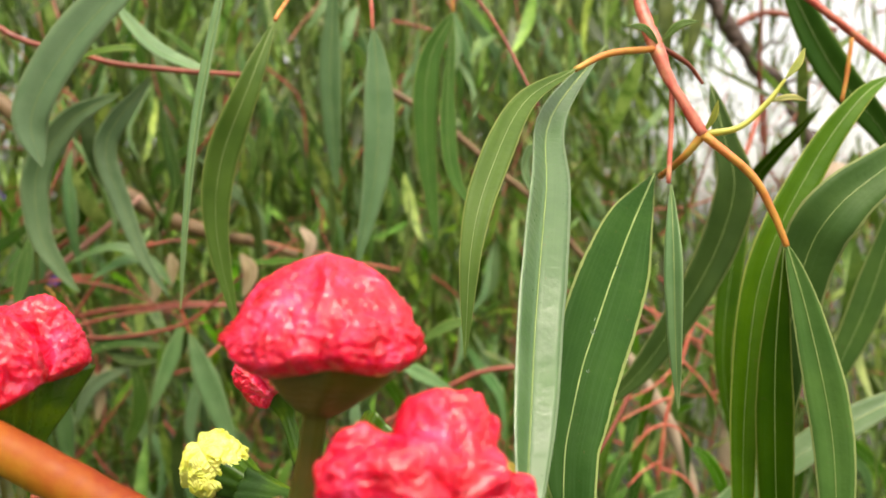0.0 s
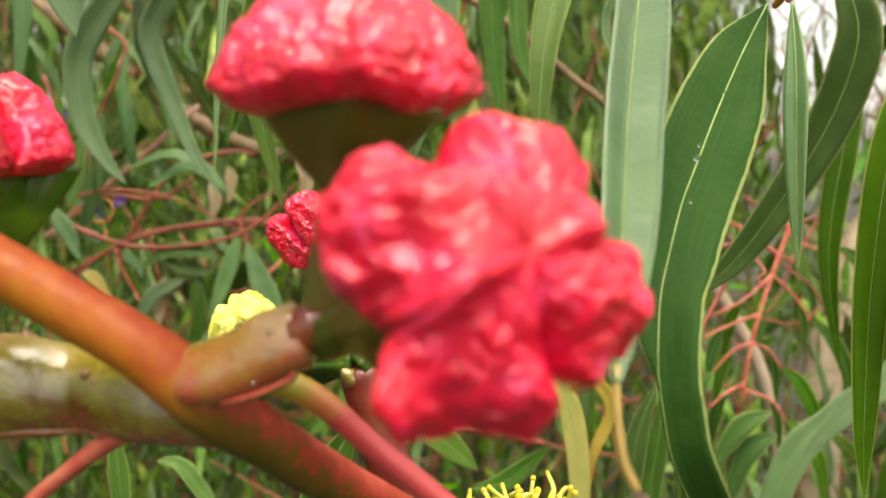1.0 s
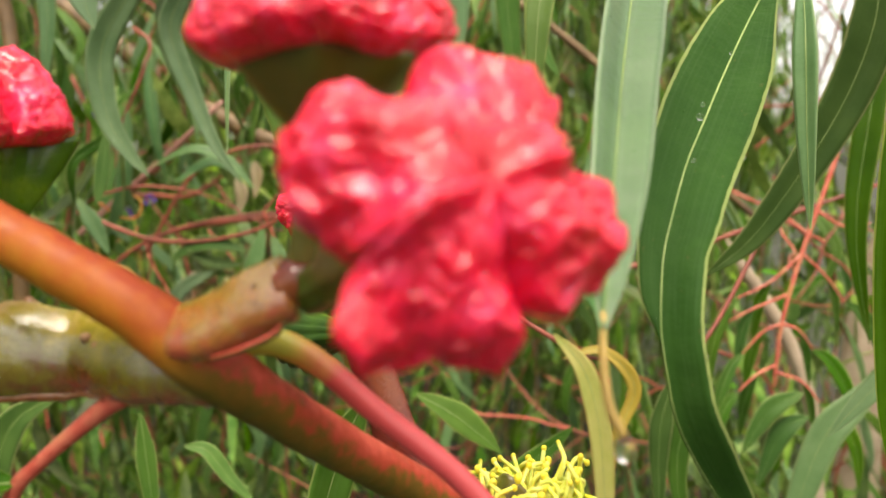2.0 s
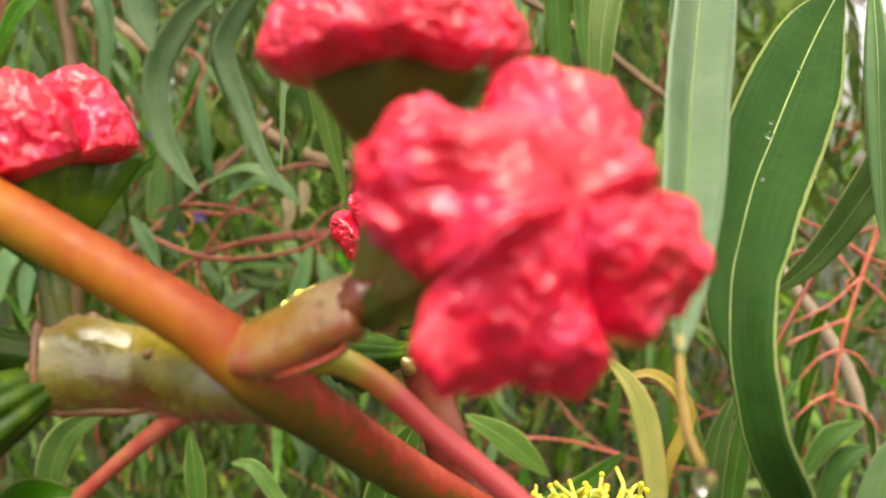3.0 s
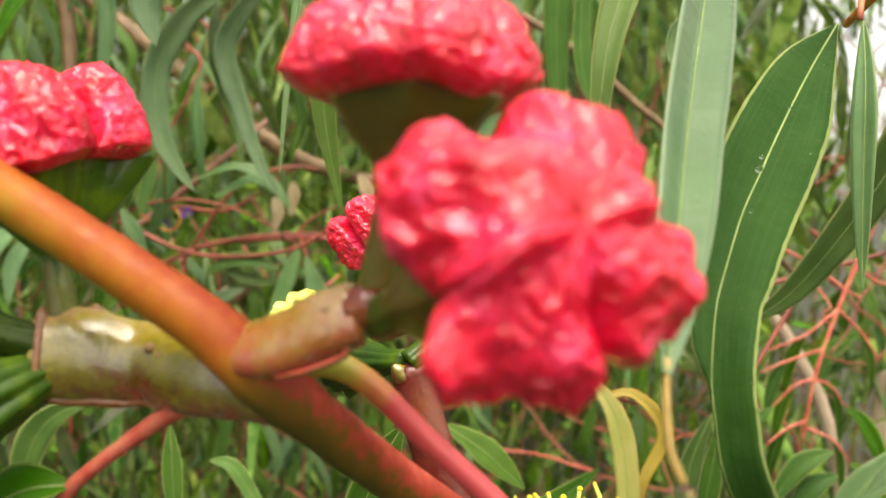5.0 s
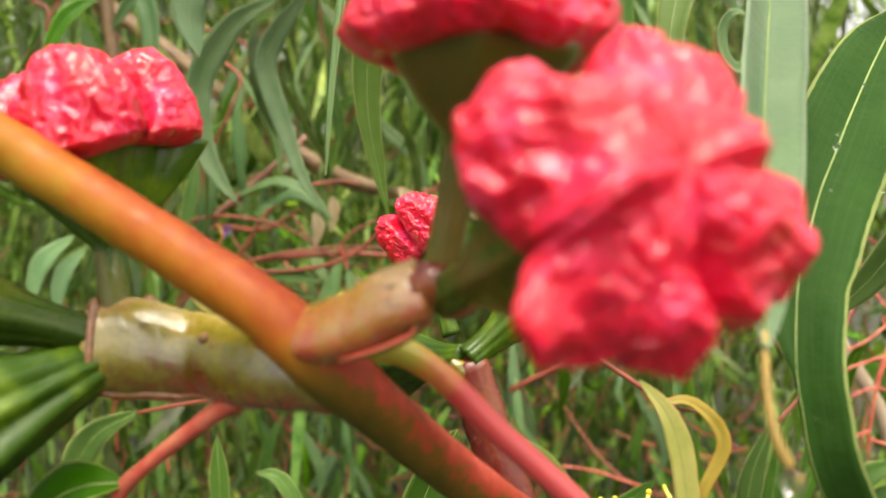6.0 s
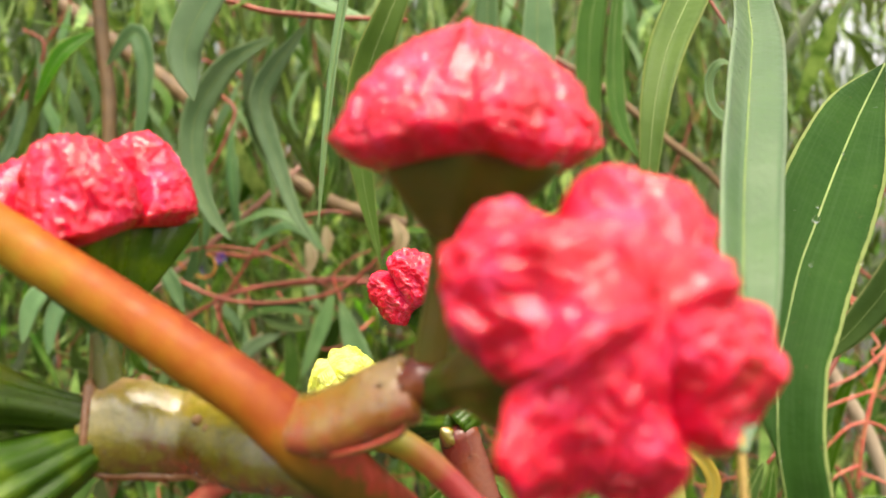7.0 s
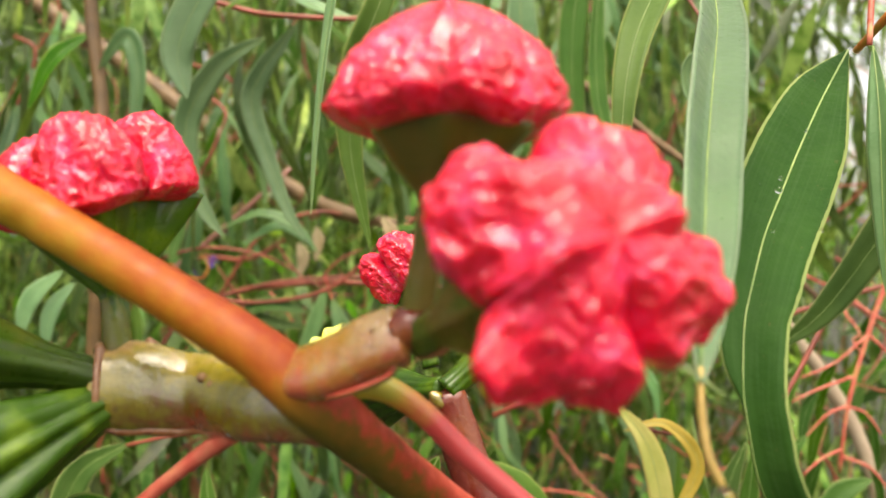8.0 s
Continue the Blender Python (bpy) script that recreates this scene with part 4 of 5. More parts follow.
# the red forked twig with small leaves
fork = thing("leafy_twig", V(258, 495, -62), "red forking twig with small young leaves", "twig", "leafy twigs")
part("twig", tube([V(330, 512, 120), V(301, 505.8, 49), V(281.8, 501, -5), V(258.5, 495.7, -62), V(243.3, 491.6, -107.5), V(238, 492, -150)], [1.8, 1.7, 1.6, 1.5, 1.3, 0.9], 30, 10, lump=0.12), PETIOLE, fork, "pink-red twig")
fork_arms = [((258.5, 495.7, -62), (237, 494, -79.7), (214.7, 493.7, -89.6)), ((258.5, 495.7, -62), (274, 494, -78), (285, 492, -95)),
             ((243.3, 491.6, -107.5), (230, 490, -112), (216.5, 490, -126)), ((243.3, 491.6, -107.5), (254, 490, -112), (263, 490, -125)),
             ((250, 493.4, -88), (225, 493, -97), (203, 492, -107)), ((270, 498, -35), (285, 494, -45), (300, 490, -44)),
             ((240, 492, -135), (225, 488, -140), (212, 486, -150)), ((240, 492, -140), (255, 488, -146), (266, 486, -160))]
for k, arm in enumerate(fork_arms):
    part("twig", tube([V(*a) for a in arm], [1.1, 0.9, 0.6], 10, 8), PETIOLE, fork)
    e = arm[-1]
    s = -1 if e[0] < arm[0][0] else 1
    leaf(fork, [e, (e[0] + 10 * s, e[1] - 4, e[2] - 8), (e[0] + 20 * s, e[1] - 8, e[2] - 30), (e[0] + 22 * s, e[1] - 8, e[2] - 58)], 10, GREEN if k % 2 else OLIVE, facing=(-0.3 * s, -1, 0.3), n=16)
    leaf(fork, [arm[1], (arm[1][0] + 6 * s, e[1] + 4, arm[1][2] - 14), (arm[1][0] + 10 * s, e[1] + 6, arm[1][2] - 42)], 8, GREEN, facing=(0.4 * s, -1, 0.2), n=14)

# a withered leaf, folded over, and leaves under the buds
under = thing("leafy_twig", V(70, 345, -88), "low gum twig with a withered yellow leaf", "twig", "leafy twigs")
part("twig", tube([V(40, 352, -60), V(70, 345, -80), V(84, 347, -88), V(98, 350, -91)], [1.2, 1.2, 0.9, 0.4], 20, 8, lump=0.1), RED_TWIG, under)
leaf(under, [(66, 337, -74), (79, 335, -91), (84.8, 332, -118), (85.5, 328.4, -154), (83, 326, -180)], 11.5, YELLOWED, "withered yellow-green leaf with brown spots", facing=(0.1, -1, 0.3), peak=0.35)
leaf(under, [(70.7, 345, -88), (90, 345, -85), (104, 343, -102), (94, 340, -125), (89, 337, -156)], 6.5, AMBER, "curled amber leaf", facing=(-0.5, -0.7, 0.7), twist=1.2)
leaf(under, [(4, 345, -101), (21.8, 343, -112), (41.5, 341, -129)], 14, OLIVE, facing=(0.2, -0.8, 0.7), peak=0.5)
leaf(under, [(38, 346, -140), (55, 343, -135), (75, 340, -118)], 9, GREEN, facing=(0.2, -0.8, 0.7), peak=0.5)
leaf(under, [(-8, 207.5, -62), (-14.3, 206.5, -74), (-21.6, 204.6, -96), (-26, 203, -125)], 12, OLIVE, facing=(0.3, -1, 0.3))
leaf(under, [(-102.4, 343.8, -120), (-92, 343, -122), (-82, 342, -136), (-70, 341, -149)], 7.5, OLIVE, facing=(0.2, -0.9, 0.7), twist=0.8)

# leaves low down among the red twigs
low_left = thing("leafy_twig", V(-150, 597, -50), "low gum twig with leaves lying at all angles", "twig", "leafy twigs")
part("twig", tube([V(-260, 615, -20), V(-190, 604, -45), V(-110, 592, -36), V(-60, 588, 5), V(-20, 585, 30)], [1.8, 1.7, 1.5, 1.3, 0.9], 26, 8, lump=0.15), RED_TWIG, low_left)
low_leaves = [(((-187, 603, -60), (-159, 599, -48), (-124, 594, -54)), 15, GREEN, 0.8), (((-105, 591, -42), (-89, 587, -87), (-66, 582, -148)), 19, GREY, 0.1),
              (((-110, 592, -34), (-120, 592, -65), (-136, 594, -104)), 13, GREY, 0.2), (((-200, 605, -86), (-201, 604, -119), (-197, 603, -154)), 14, PALE, 0.1),
              (((-197, 607, 13), (-162, 601, 25), (-134, 597, 13), (-116, 593, -7)), 11, GREY, 0.9), (((-148, 597, -62), (-143, 595, -100), (-156, 596, -137)), 13, GREEN, 0.1),
              (((-70, 586, 11), (-40, 582, 12), (-8, 577, 14)), 6, GREEN, 0.6), (((-172, 598, -51), (-152, 597, -63), (-128, 596, -65)), 11, GREEN, 0.7),
              (((-150, 596, -68), (-178, 595, -83), (-191, 593, -111)), 12, GREY, 0.3), (((-212, 506, -8), (-202, 505, -25), (-193, 503, -45)), 11, GREY, 0.4),
              (((-191, 510, 36), (-195, 508, 8), (-200, 506, -13)), 10, OLIVE, 0.0), (((-181, 607, 0), (-149, 608, 15), (-122, 607, -1)), 11, GREY, 0.9),
              (((-240, 445, -15), (-259, 443, -33), (-266, 442, -58)), 13, GREY, 0.5), (((-233, 445, -22), (-247, 444, -40), (-251, 443, -65)), 11, GREY, 0.5)]
for c, w, m, up in low_leaves:
    leaf(low_left, c, w, m, facing=(0.1, -1, up), n=16, cols=5)
crossing = thing("bough", V(-216, 650, -10), "crossing red and pale pink twigs behind low leaves", "branch", "red twigs")
for c, w, m in ((((-281, 662, -40), (-258, 664, -20), (-216, 666, 14), (-178, 668, 47), (-155, 670, 68)), (2.6, 2.6, 2.7, 2.4, 2.0), PALE_TWIG), (((-265, 627, -17), (-248, 629, -8), (-222, 631, -2), (-197, 633, -3), (-167, 635, -10), (-142, 637, -23)), (1.2, 1.2, 1.2, 1.1, 1.0, 0.7), RED_TWIG),
                (((-267, 642, -94), (-248, 644, -67), (-226, 646, -51), (-199, 648, -40), (-163, 650, -32), (-122, 652, -28), (-76, 654, -28), (-48, 656, -26)), (1.7, 1.7, 1.6, 1.6, 1.5, 1.4, 1.2, 0.9), RED_TWIG), (((-222, 652, -57), (-213, 654, -42), (-196, 656, -14), (-180, 658, 7), (-154, 660, 23), (-127, 662, 29), (-109, 664, 27)), (1.6, 1.6, 1.6, 1.5, 1.5, 1.4, 1.0), RED_TWIG),
                (((-253, 642, -14), (-242, 644, -24), (-229, 646, -28), (-222, 648, -21), (-224, 650, -12), (-230, 652, -8)), (1.0, 1.0, 1.0, 0.9, 0.9, 0.6), PETIOLE_ORANGE), (((-216, 642, -45), (-216, 644, -64), (-221, 646, -82)), (1.2, 1.1, 0.8), RED_TWIG),
                (((-120, 642, -27), (-115, 644, -43), (-105, 646, -72), (-92, 648, -101)), (1.2, 1.2, 1.0, 0.8), PETIOLE), (((-168, 647, -40), (-157, 649, -54), (-147, 651, -71)), (1.1, 1.0, 0.7), PETIOLE), (((-122, 647, -27), (-108, 649, -13), (-89, 651, -4)), (1.2, 1.0, 0.7), RED_TWIG)):
    part("twig", tube([V(*q) for q in c], w, 26, 8, lump=0.18), m, crossing)
leaf(crossing, [(-255, 662, -69), (-245, 664, -77), (-234, 666, -94)], 12, AMBER, "yellowed leaf", facing=(0.3, -1, 0.6), n=14, cols=5)
low_right = thing("leafy_twig", V(130, 354, -94), "gum twig with a pair of hanging leaves", "twig", "leafy twigs")
part("twig", tube([V(180, 372, -30), V(150, 360, -75), V(131, 354, -96)], [1.3, 1.2, 0.9], 14, 8, lump=0.1), RED_TWIG, low_right)
for c, w, m, up in ((((129, 353.4, -95), (120, 351.6, -116), (116.5, 349.6, -137), (116, 346.6, -172)), 11, GREEN, 0.1), (((133, 353, -97), (129, 351, -122), (125, 349, -146), (128, 346, -176)), 11, GREEN, 0.1),
                    (((236, 448, -141), (215, 447.6, -151), (197, 445.7, -176)), 13, GREEN, 0.6), (((239, 447, -155), (221, 446, -165), (205, 443.6, -197)), 13, GREEN, 0.6),
                    (((44, 515, -55), (69, 511, -69), (94, 507, -84)), 11, GREY, 0.7), (((68, 512, -44), (86, 509, -34), (107, 506, -28)), 9, OLIVE, 0.7)):
    leaf(low_right, c, w, m, facing=(-0.2, -1, up), n=16, cols=5)
low_front = thing("leafy_twig", V(-178, 392, -105), "dark gum leaves hanging low", "twig", "leafy twigs")
part("twig", tube([V(-110, 380, -92), V(-145, 386, -98), V(-179, 392, -106)], [1.3, 1.2, 0.9], 12, 8, lump=0.1), RED_TWIG, low_front)
leaf(low_front, [(-178, 392, -105), (-202, 391, -119), (-212, 389, -143), (-209, 386, -178)], 17, GREEN, facing=(0.2, -1, 0.3), n=18)
leaf(low_front, [(-120, 342, -103), (-118, 340, -126), (-115, 337, -160)], 9, GREEN, facing=(0.3, -1, 0.1), n=16)
dry_low = thing("dry_leaf", V(-178, 601, -72), "pale dry leaf caught in the twigs", "leaf", "dry leaves")
leaf(dry_low, [(-178, 601.6, -72), (-174, 600.6, -91), (-177, 600, -112)], 9, DRY, n=12)

# ---- boughs behind ----
overhead = thing("bough", V(0, 455, 335), "brown bough that the leafy twigs hang from", "branch")
part("limb", tube([V(-660, 610, 420), V(-330, 490, 350), V(0, 455, 335), V(330, 480, 350), V(620, 560, 420), V(800, 700, 520)], [20, 15, 12, 10, 8, 6], 40, 12, lump=0.12), BARK, overhead, "brown limb")
gum = thing("gum_tree", V(-660, 620, -1500), "young gum tree with a smooth brown trunk", "tree")
part("trunk", tube([V(-690, 640, -1520), V(-665, 620, -900), V(-640, 600, -200), V(-660, 615, 420), V(-690, 660, 1100), V(-640, 700, 1700)], [58, 50, 44, 36, 26, 12], 40, 16, lump=0.1), BARK, gum, "smooth brown trunk")
bough = thing("bough", V(-246, 941, 92), "brown bough behind the hanging leaves", "branch")
part("limb", tube([V(-700, 1030, 420), V(-418, 972, 223), V(-315, 953, 144), V(-246, 941, 92), V(-160, 926, 44), V(-60, 915, 18), V(60, 910, -30)], [13, 11, 10.5, 10, 10, 6, 4], 40, 12, lump=0.14), BARK, bough, "brown limb")
part("twig", tube([V(-440, 1050, -52), V(-400, 1044, -26), V(-277, 1020, 64), V(-250, 950, 92)], [3.6, 3.6, 3.4, 3], 20, 10, lump=0.1), RED_TWIG, bough)
part("twig", tube([V(-393, 941, -26), V(-321, 930, -12), V(-255, 920, -12), V(-175, 926, 44)], [3, 3, 2.6, 2.4], 20, 10, lump=0.1), RED_TWIG, bough)
part("twig", tube([V(-330, 830, -90), V(-257, 817, -51), V(-158, 802, -39), V(-103, 793, -40), V(-30, 781, -44), V(60, 760, -60)], [3, 3, 2.8, 2.6, 2.6, 2.4], 24, 10, lump=0.1), RED_TWIG, bough)
right_bough = thing("bough", V(677, 1080, 284), "dark knobbly bough against the sky", "branch")
part("limb", tube([V(480, 1120, 560), V(583, 1099, 417), V(612, 1092, 388), V(634, 1089, 346), V(662, 1084, 308), V(677, 1081, 284), V(712, 1075, 262), V(728, 1071, 222), V(753, 1065, 172), V(790, 1050, 60)], [13, 12, 10, 14, 10, 14, 9, 8, 8, 7], 90, 14, lump=0.2), DARK_BARK, right_bough, "dark bark limb")
part("twig", tube([V(634, 1089, 346), V(700, 1080, 370), V(800, 1060, 340)], [6, 5, 4], 16, 8, lump=0.1), RED_TWIG, right_bough)
part("twig", tube([V(677, 1081, 284), V(690, 1080, 200), V(680, 1075, 100)], [4, 3.5, 2.5], 16, 8, lump=0.1), RED_TWIG, right_bough)
spur_rng = random.Random(8)
for x, z, dx, dz in ((600, 400, -40, 10), (622, 368, 45, 25), (650, 325, -35, -30), (670, 296, 60, 40), (690, 276, -30, -45), (716, 258, 70, 5), (735, 205, -45, -30), (745, 185, 55, -20), (612, 388, 70, 60)):
    y = 1085 - (x - 640) * 0.16
    q = [V(x, y, z), V(x + dx * 0.4, y - 8, z + dz * 0.5 + 6), V(x + dx * 0.7, y - 5, z + dz * 0.6), V(x + dx, y - 12, z + dz + spur_rng.uniform(-20, 10))]
    part("twig", tube(q, [3.4, 2.4, 1.8, 0.9], 14, 8, lump=0.25), DARK_BARK, right_bough)
tangle_rng = random.Random(31)
for cx, cy, cz, count in ((-150, 760, -60, 4), (-60, 720, -20, 4), (330, 640, -80, 6), (-260, 720, -190, 5), (120, 720, -160, 5), (-20, 660, -190, 5)):
    tg = thing("bough", V(cx, cy, cz), "crossing red twigs among the leaves", "branch", "red twigs")
    for k in range(count):
        p0 = Vector((cx + tangle_rng.uniform(-90, 90), cy + tangle_rng.uniform(-60, 60), cz + tangle_rng.uniform(-60, 60)))
        way = Vector((tangle_rng.uniform(-1, 1), tangle_rng.uniform(-0.4, 0.4), tangle_rng.uniform(-0.8, 0.8))).normalized() * tangle_rng.uniform(30, 80)
        sag = Vector((tangle_rng.uniform(-14, 14), 0, tangle_rng.uniform(-20, 12)))
        w = tangle_rng.uniform(0.6, 1.5)
        steps = [p0 + way * u + sag * (1 - u * u) + Vector((tangle_rng.uniform(-3, 3), tangle_rng.uniform(-3, 3), tangle_rng.uniform(-3, 3))) for u in (-1, -0.7, -0.4, -0.1, 0.2, 0.5, 0.75, 1)]
        part("twig", tube([V(*q) for q in steps], [w, w, w * 1.1, w * 0.9, w, w * 0.8, w * 0.7, w * 0.5], 28, 7, lump=0.2), (RED_TWIG, PETIOLE)[k % 3 == 0], tg)
        for q in range(2):
            e = p0 + way * tangle_rng.uniform(-0.4, 0.9)
            h = tangle_rng.uniform(40, 80)
            s = tangle_rng.uniform(-30, 30)
            if k % 2 == 0:
                leaf(tg, [tuple(e), tuple(e + Vector((s * 0.6, -4, -h * 0.3))), tuple(e + Vector((s, -6, -h * 0.7))), tuple(e + Vector((s * 0.7, -4, -h)))], tangle_rng.uniform(6, 11), (GREEN, GREY, OLIVE)[(k + q) % 3], facing=(tangle_rng.uniform(-0.9, 0.9), -1, 0.3), n=12, cols=4)
low = thing("bough", V(128, 552, -74), "red-brown twig among the leaves", "branch")
part("limb", tube([V(20, 570, -130), V(97, 557, -86), V(128, 552, -74), V(178, 544, -70), V(229, 537, -51), V(330, 530, -20)], [2.2, 2.2, 2.1, 2.0, 1.7, 1.4], 24, 10, lump=0.12), RED_TWIG, low)
mid = thing("bough", V(158, 653, 90), "thin knobbly brown twig", "branch")
part("limb", tube([V(60, 670, 165), V(108, 662, 134), V(158, 653, 90), V(193, 646, 59), V(240, 637, 2), V(300, 630, -60)], [3.4, 3.6, 3.3, 3.2, 3, 2.6], 24, 10, lump=0.2), BARK, mid)
pale = thing("bough", V(309, 671, -117), "pale dead twig among the leaves", "branch")
part("limb", tube([V(270, 676, -60), V(295, 673, -96), V(309, 671, -117), V(336, 666, -168), V(352, 660, -230), V(356, 655, -330)], [5, 6, 6.4, 6.4, 6, 6], 24, 10, lump=0.15), PALE_BARK, pale)
trunk = thing("bough", V(640, 980, -60), "smooth pale trunk behind the leaves", "branch")
part("limb", tube([V(760, 1000, 120), V(690, 985, -20), V(610, 965, -120), V(560, 950, -400), V(540, 940, -1500)], [22, 23, 25, 28, 34], 24, 14, lump=0.08), PALE_BARK, trunk)

# ---- leafy twigs at random, farther back ----
rng = random.Random(11)
VARIANTS = []
for k in range(10):
    ln = rng.uniform(75, 135)
    bend = rng.uniform(-32, 32)
    body, line = blade([Vector((0, 0, 0)), Vector((bend * 0.5, -6, -ln * 0.3)) / 1000, Vector((bend, -8, -ln * 0.65)) / 1000, Vector((bend * 0.4, 0, -ln)) / 1000],
                       rng.uniform(8, 13), n=14, cols=4, seed=k, wave=0.08, twist=rng.uniform(-0.8, 0.8))
    both = []
    for nm, g in (("leaf", body), ("midrib", line)):
        me = bpy.data.meshes.new(nm)
        me.from_pydata([tuple(v) for v in g[0]], [], g[1])
        if g[2] is not None:
            lay = me.uv_layers.new(name="UVMap")
            for loop in me.loops:
                lay.data[loop.index].uv = g[2][loop.vertex_index]
        me.polygons.foreach_set("use_smooth", [True] * len(me.polygons))
        me.materials.append((GREY, GREEN, GREY, OLIVE)[k % 4] if nm == "leaf" else MIDRIB)
        both.append(me)
    VARIANTS.append(both)


def random_twig(x, y, z):
    top = Vector((x, y, z))
    t = thing("leafy_twig", top, "drooping gum twig with narrow hanging leaves", "twig", "leafy twigs")
    drift = Vector((rng.uniform(-0.10, 0.10), rng.uniform(-0.04, 0.04), -rng.uniform(0.10, 0.2)))
    ctrl = [top, top + drift * 0.35 + Vector((0.02, 0, 0.02)), top + drift * 0.7, top + drift]
    part("twig", tube(ctrl, [1.8, 1.6, 1.3, 0.8], 14, 7, lump=0.12), RED_TWIG, t)
    pts = spline(ctrl, 12)
    for k in range(rng.randint(7, 10)):
        p = Vector(pts[min(12, 2 + k)]) - top
        leafm, ribm = VARIANTS[rng.randrange(10)]
        ob = new("leaf", leafm)
        ob.parent = t
        s = rng.uniform(0.75, 1.15)
        ob.matrix_local = Matrix.LocRotScale(p, Euler((rng.uniform(-0.45, 0.3), rng.uniform(-0.55, 0.55), rng.uniform(-1.2, 1.2))), (s, s, s))
        rib = new("midrib", ribm)
        rib.parent = ob


for k in range(34):
    az = radians(-36 + 74 * ((k * 0.618) % 1))
    d = rng.uniform(0.7, 1.2)
    el = rng.uniform(0.10, 0.42) if k % 4 else rng.uniform(-0.3, 0.0)
    if (az > radians(22) and el > 0.02) or (abs(az) < 0.16 and el < 0.15):
        continue
    random_twig(d * math.sin(az), d * math.cos(az), 1.5 + d * el)
for k in range(30):
    az = radians(-38 + 62 * ((k * 0.618 + 0.3) % 1))
    d = rng.uniform(0.78, 1.25)
    el = rng.uniform(-0.34, 0.40)
    if az < radians(22) or el < 0.0:
        random_twig(d * math.sin(az), d * math.cos(az), 1.5 + d * el)


# ---- the mass of foliage behind, too many leaves to count ----
def leaf_mass(name, label, places, length, width, material, seed, droop=1.0, steps=6):
    """One mesh of many sickle leaves, each bent at its joints."""
    r = np.random.default_rng(seed)
    n = len(places)
    ln = r.uniform(*length, n)
    w = r.uniform(*width, n) / 2
    yaw = r.uniform(0, 2 * np.pi, n)
    lean = r.normal(0, 0.35, n) + (1 - droop) * r.uniform(-1.6, 1.6, n)
    curve = r.uniform(-1.1, 1.1, n)
    turn = r.uniform(-1.2, 1.2, n)
    verts = np.zeros((n, steps, 3, 3))
    uvs = np.zeros((n, steps, 3, 2))
    pos = places.copy()
    for k in range(steps):
        t = k / (steps - 1)
        ang = lean + curve * (t - 0.3)
        d = np.stack([np.sin(ang) * np.cos(yaw), np.sin(ang) * np.sin(yaw), -np.cos(ang)], 1)
        if k:
            pos = pos + d * (ln / (steps - 1))[:, None]
        fx = yaw + np.pi / 2 + turn
        side = np.stack([np.cos(fx), np.sin(fx), np.zeros(n)], 1)
        side -= d * (side * d).sum(1)[:, None]
        side /= np.linalg.norm(side, axis=1)[:, None] + 1e-9
        nor = np.cross(side, d)
        h = w * ((0.08, 0.8, 1.0, 0.85, 0.5, 0.03) if steps == 6 else (0.1, 1.0, 0.75, 0.03))[k]
        for j, s in enumerate((-1, 0, 1)):
            verts[:, k, j] = pos + side * (h * s)[:, None] + nor * (h * 0.25 * abs(s))[:, None]
            uvs[:, k, j] = (0.5 + 0.5 * s, t)
    q = []
    for k in range(steps - 1):
        for j in range(2):
            q.append((k * 3 + j, k * 3 + j + 1, k * 3 + j + 4, k * 3 + j + 3))
    faces = (np.arange(n)[:, None, None] * steps * 3 + np.array(q)[None]).reshape(-1, 4)
    me = bpy.data.meshes.new(name)
    me.vertices.add(n * steps * 3)
    me.vertices.foreach_set("co", verts.reshape(-1))
    me.loops.add(faces.size)
    me.loops.foreach_set("vertex_index", faces.reshape(-1).astype(np.int32))
    me.polygons.add(len(faces))
    me.polygons.foreach_set("loop_start", np.arange(0, faces.size, 4, dtype=np.int32))
    me.update(calc_edges=True)
    lay = me.uv_layers.new(name="UVMap")
    lay.data.foreach_set("uv", uvs.reshape(-1, 2)[faces.reshape(-1)].reshape(-1))
    me.polygons.foreach_set("use_smooth", [True] * len(faces))
    me.materials.append(material)
    return tagged(new(name, me), label, "foliage", kind="stuff")


def spread(n, near, far, low, high, seed, half=48.0, opening=0.25, clump=0.0, turn=0.0, edge=26.0, window=0.0):
    """Places in a fan in front, thinned out where the sky shows."""
    r = np.random.default_rng(seed)
    wide = half > 40
    if wide:
        n, half = int(n * 1.6), half * 1.6
    az = np.radians(r.uniform(-half, half, n))
    d = (r.uniform(near ** 2, far ** 2, n)) ** 0.5
    el = r.uniform(low, high, n)
    keep = ~((az > np.radians(edge) + 0.35 * np.abs(el - 0.12)) & (el > -0.07) & (r.uniform(0, 1, n) > opening))
    keep &= ~((np.abs(az - 0.03) < 0.19) & (el < 0.10) & (r.uniform(0, 1, n) < window))
    az = az + radians(turn)
    p = np.stack([d * np.sin(az), d * np.cos(az), 1.5 + d * el], 1)
    if wide:
        # the thicket thins out to the sides, in an uneven line
        side = np.array([noise.noise(Vector(q) * 1.7) for q in p])
        keep &= r.uniform(0, 1, n) > (np.abs(np.degrees(az)) + 14 * side - 46) / 28
    if clump:
        k = np.array([noise.noise(Vector(q) * 3.2) for q in p])
        keep &= (k + r.uniform(-0.35, 0.35, n)) > -clump
    p = p[keep]
    return p[p[:, 2] > 0.05]


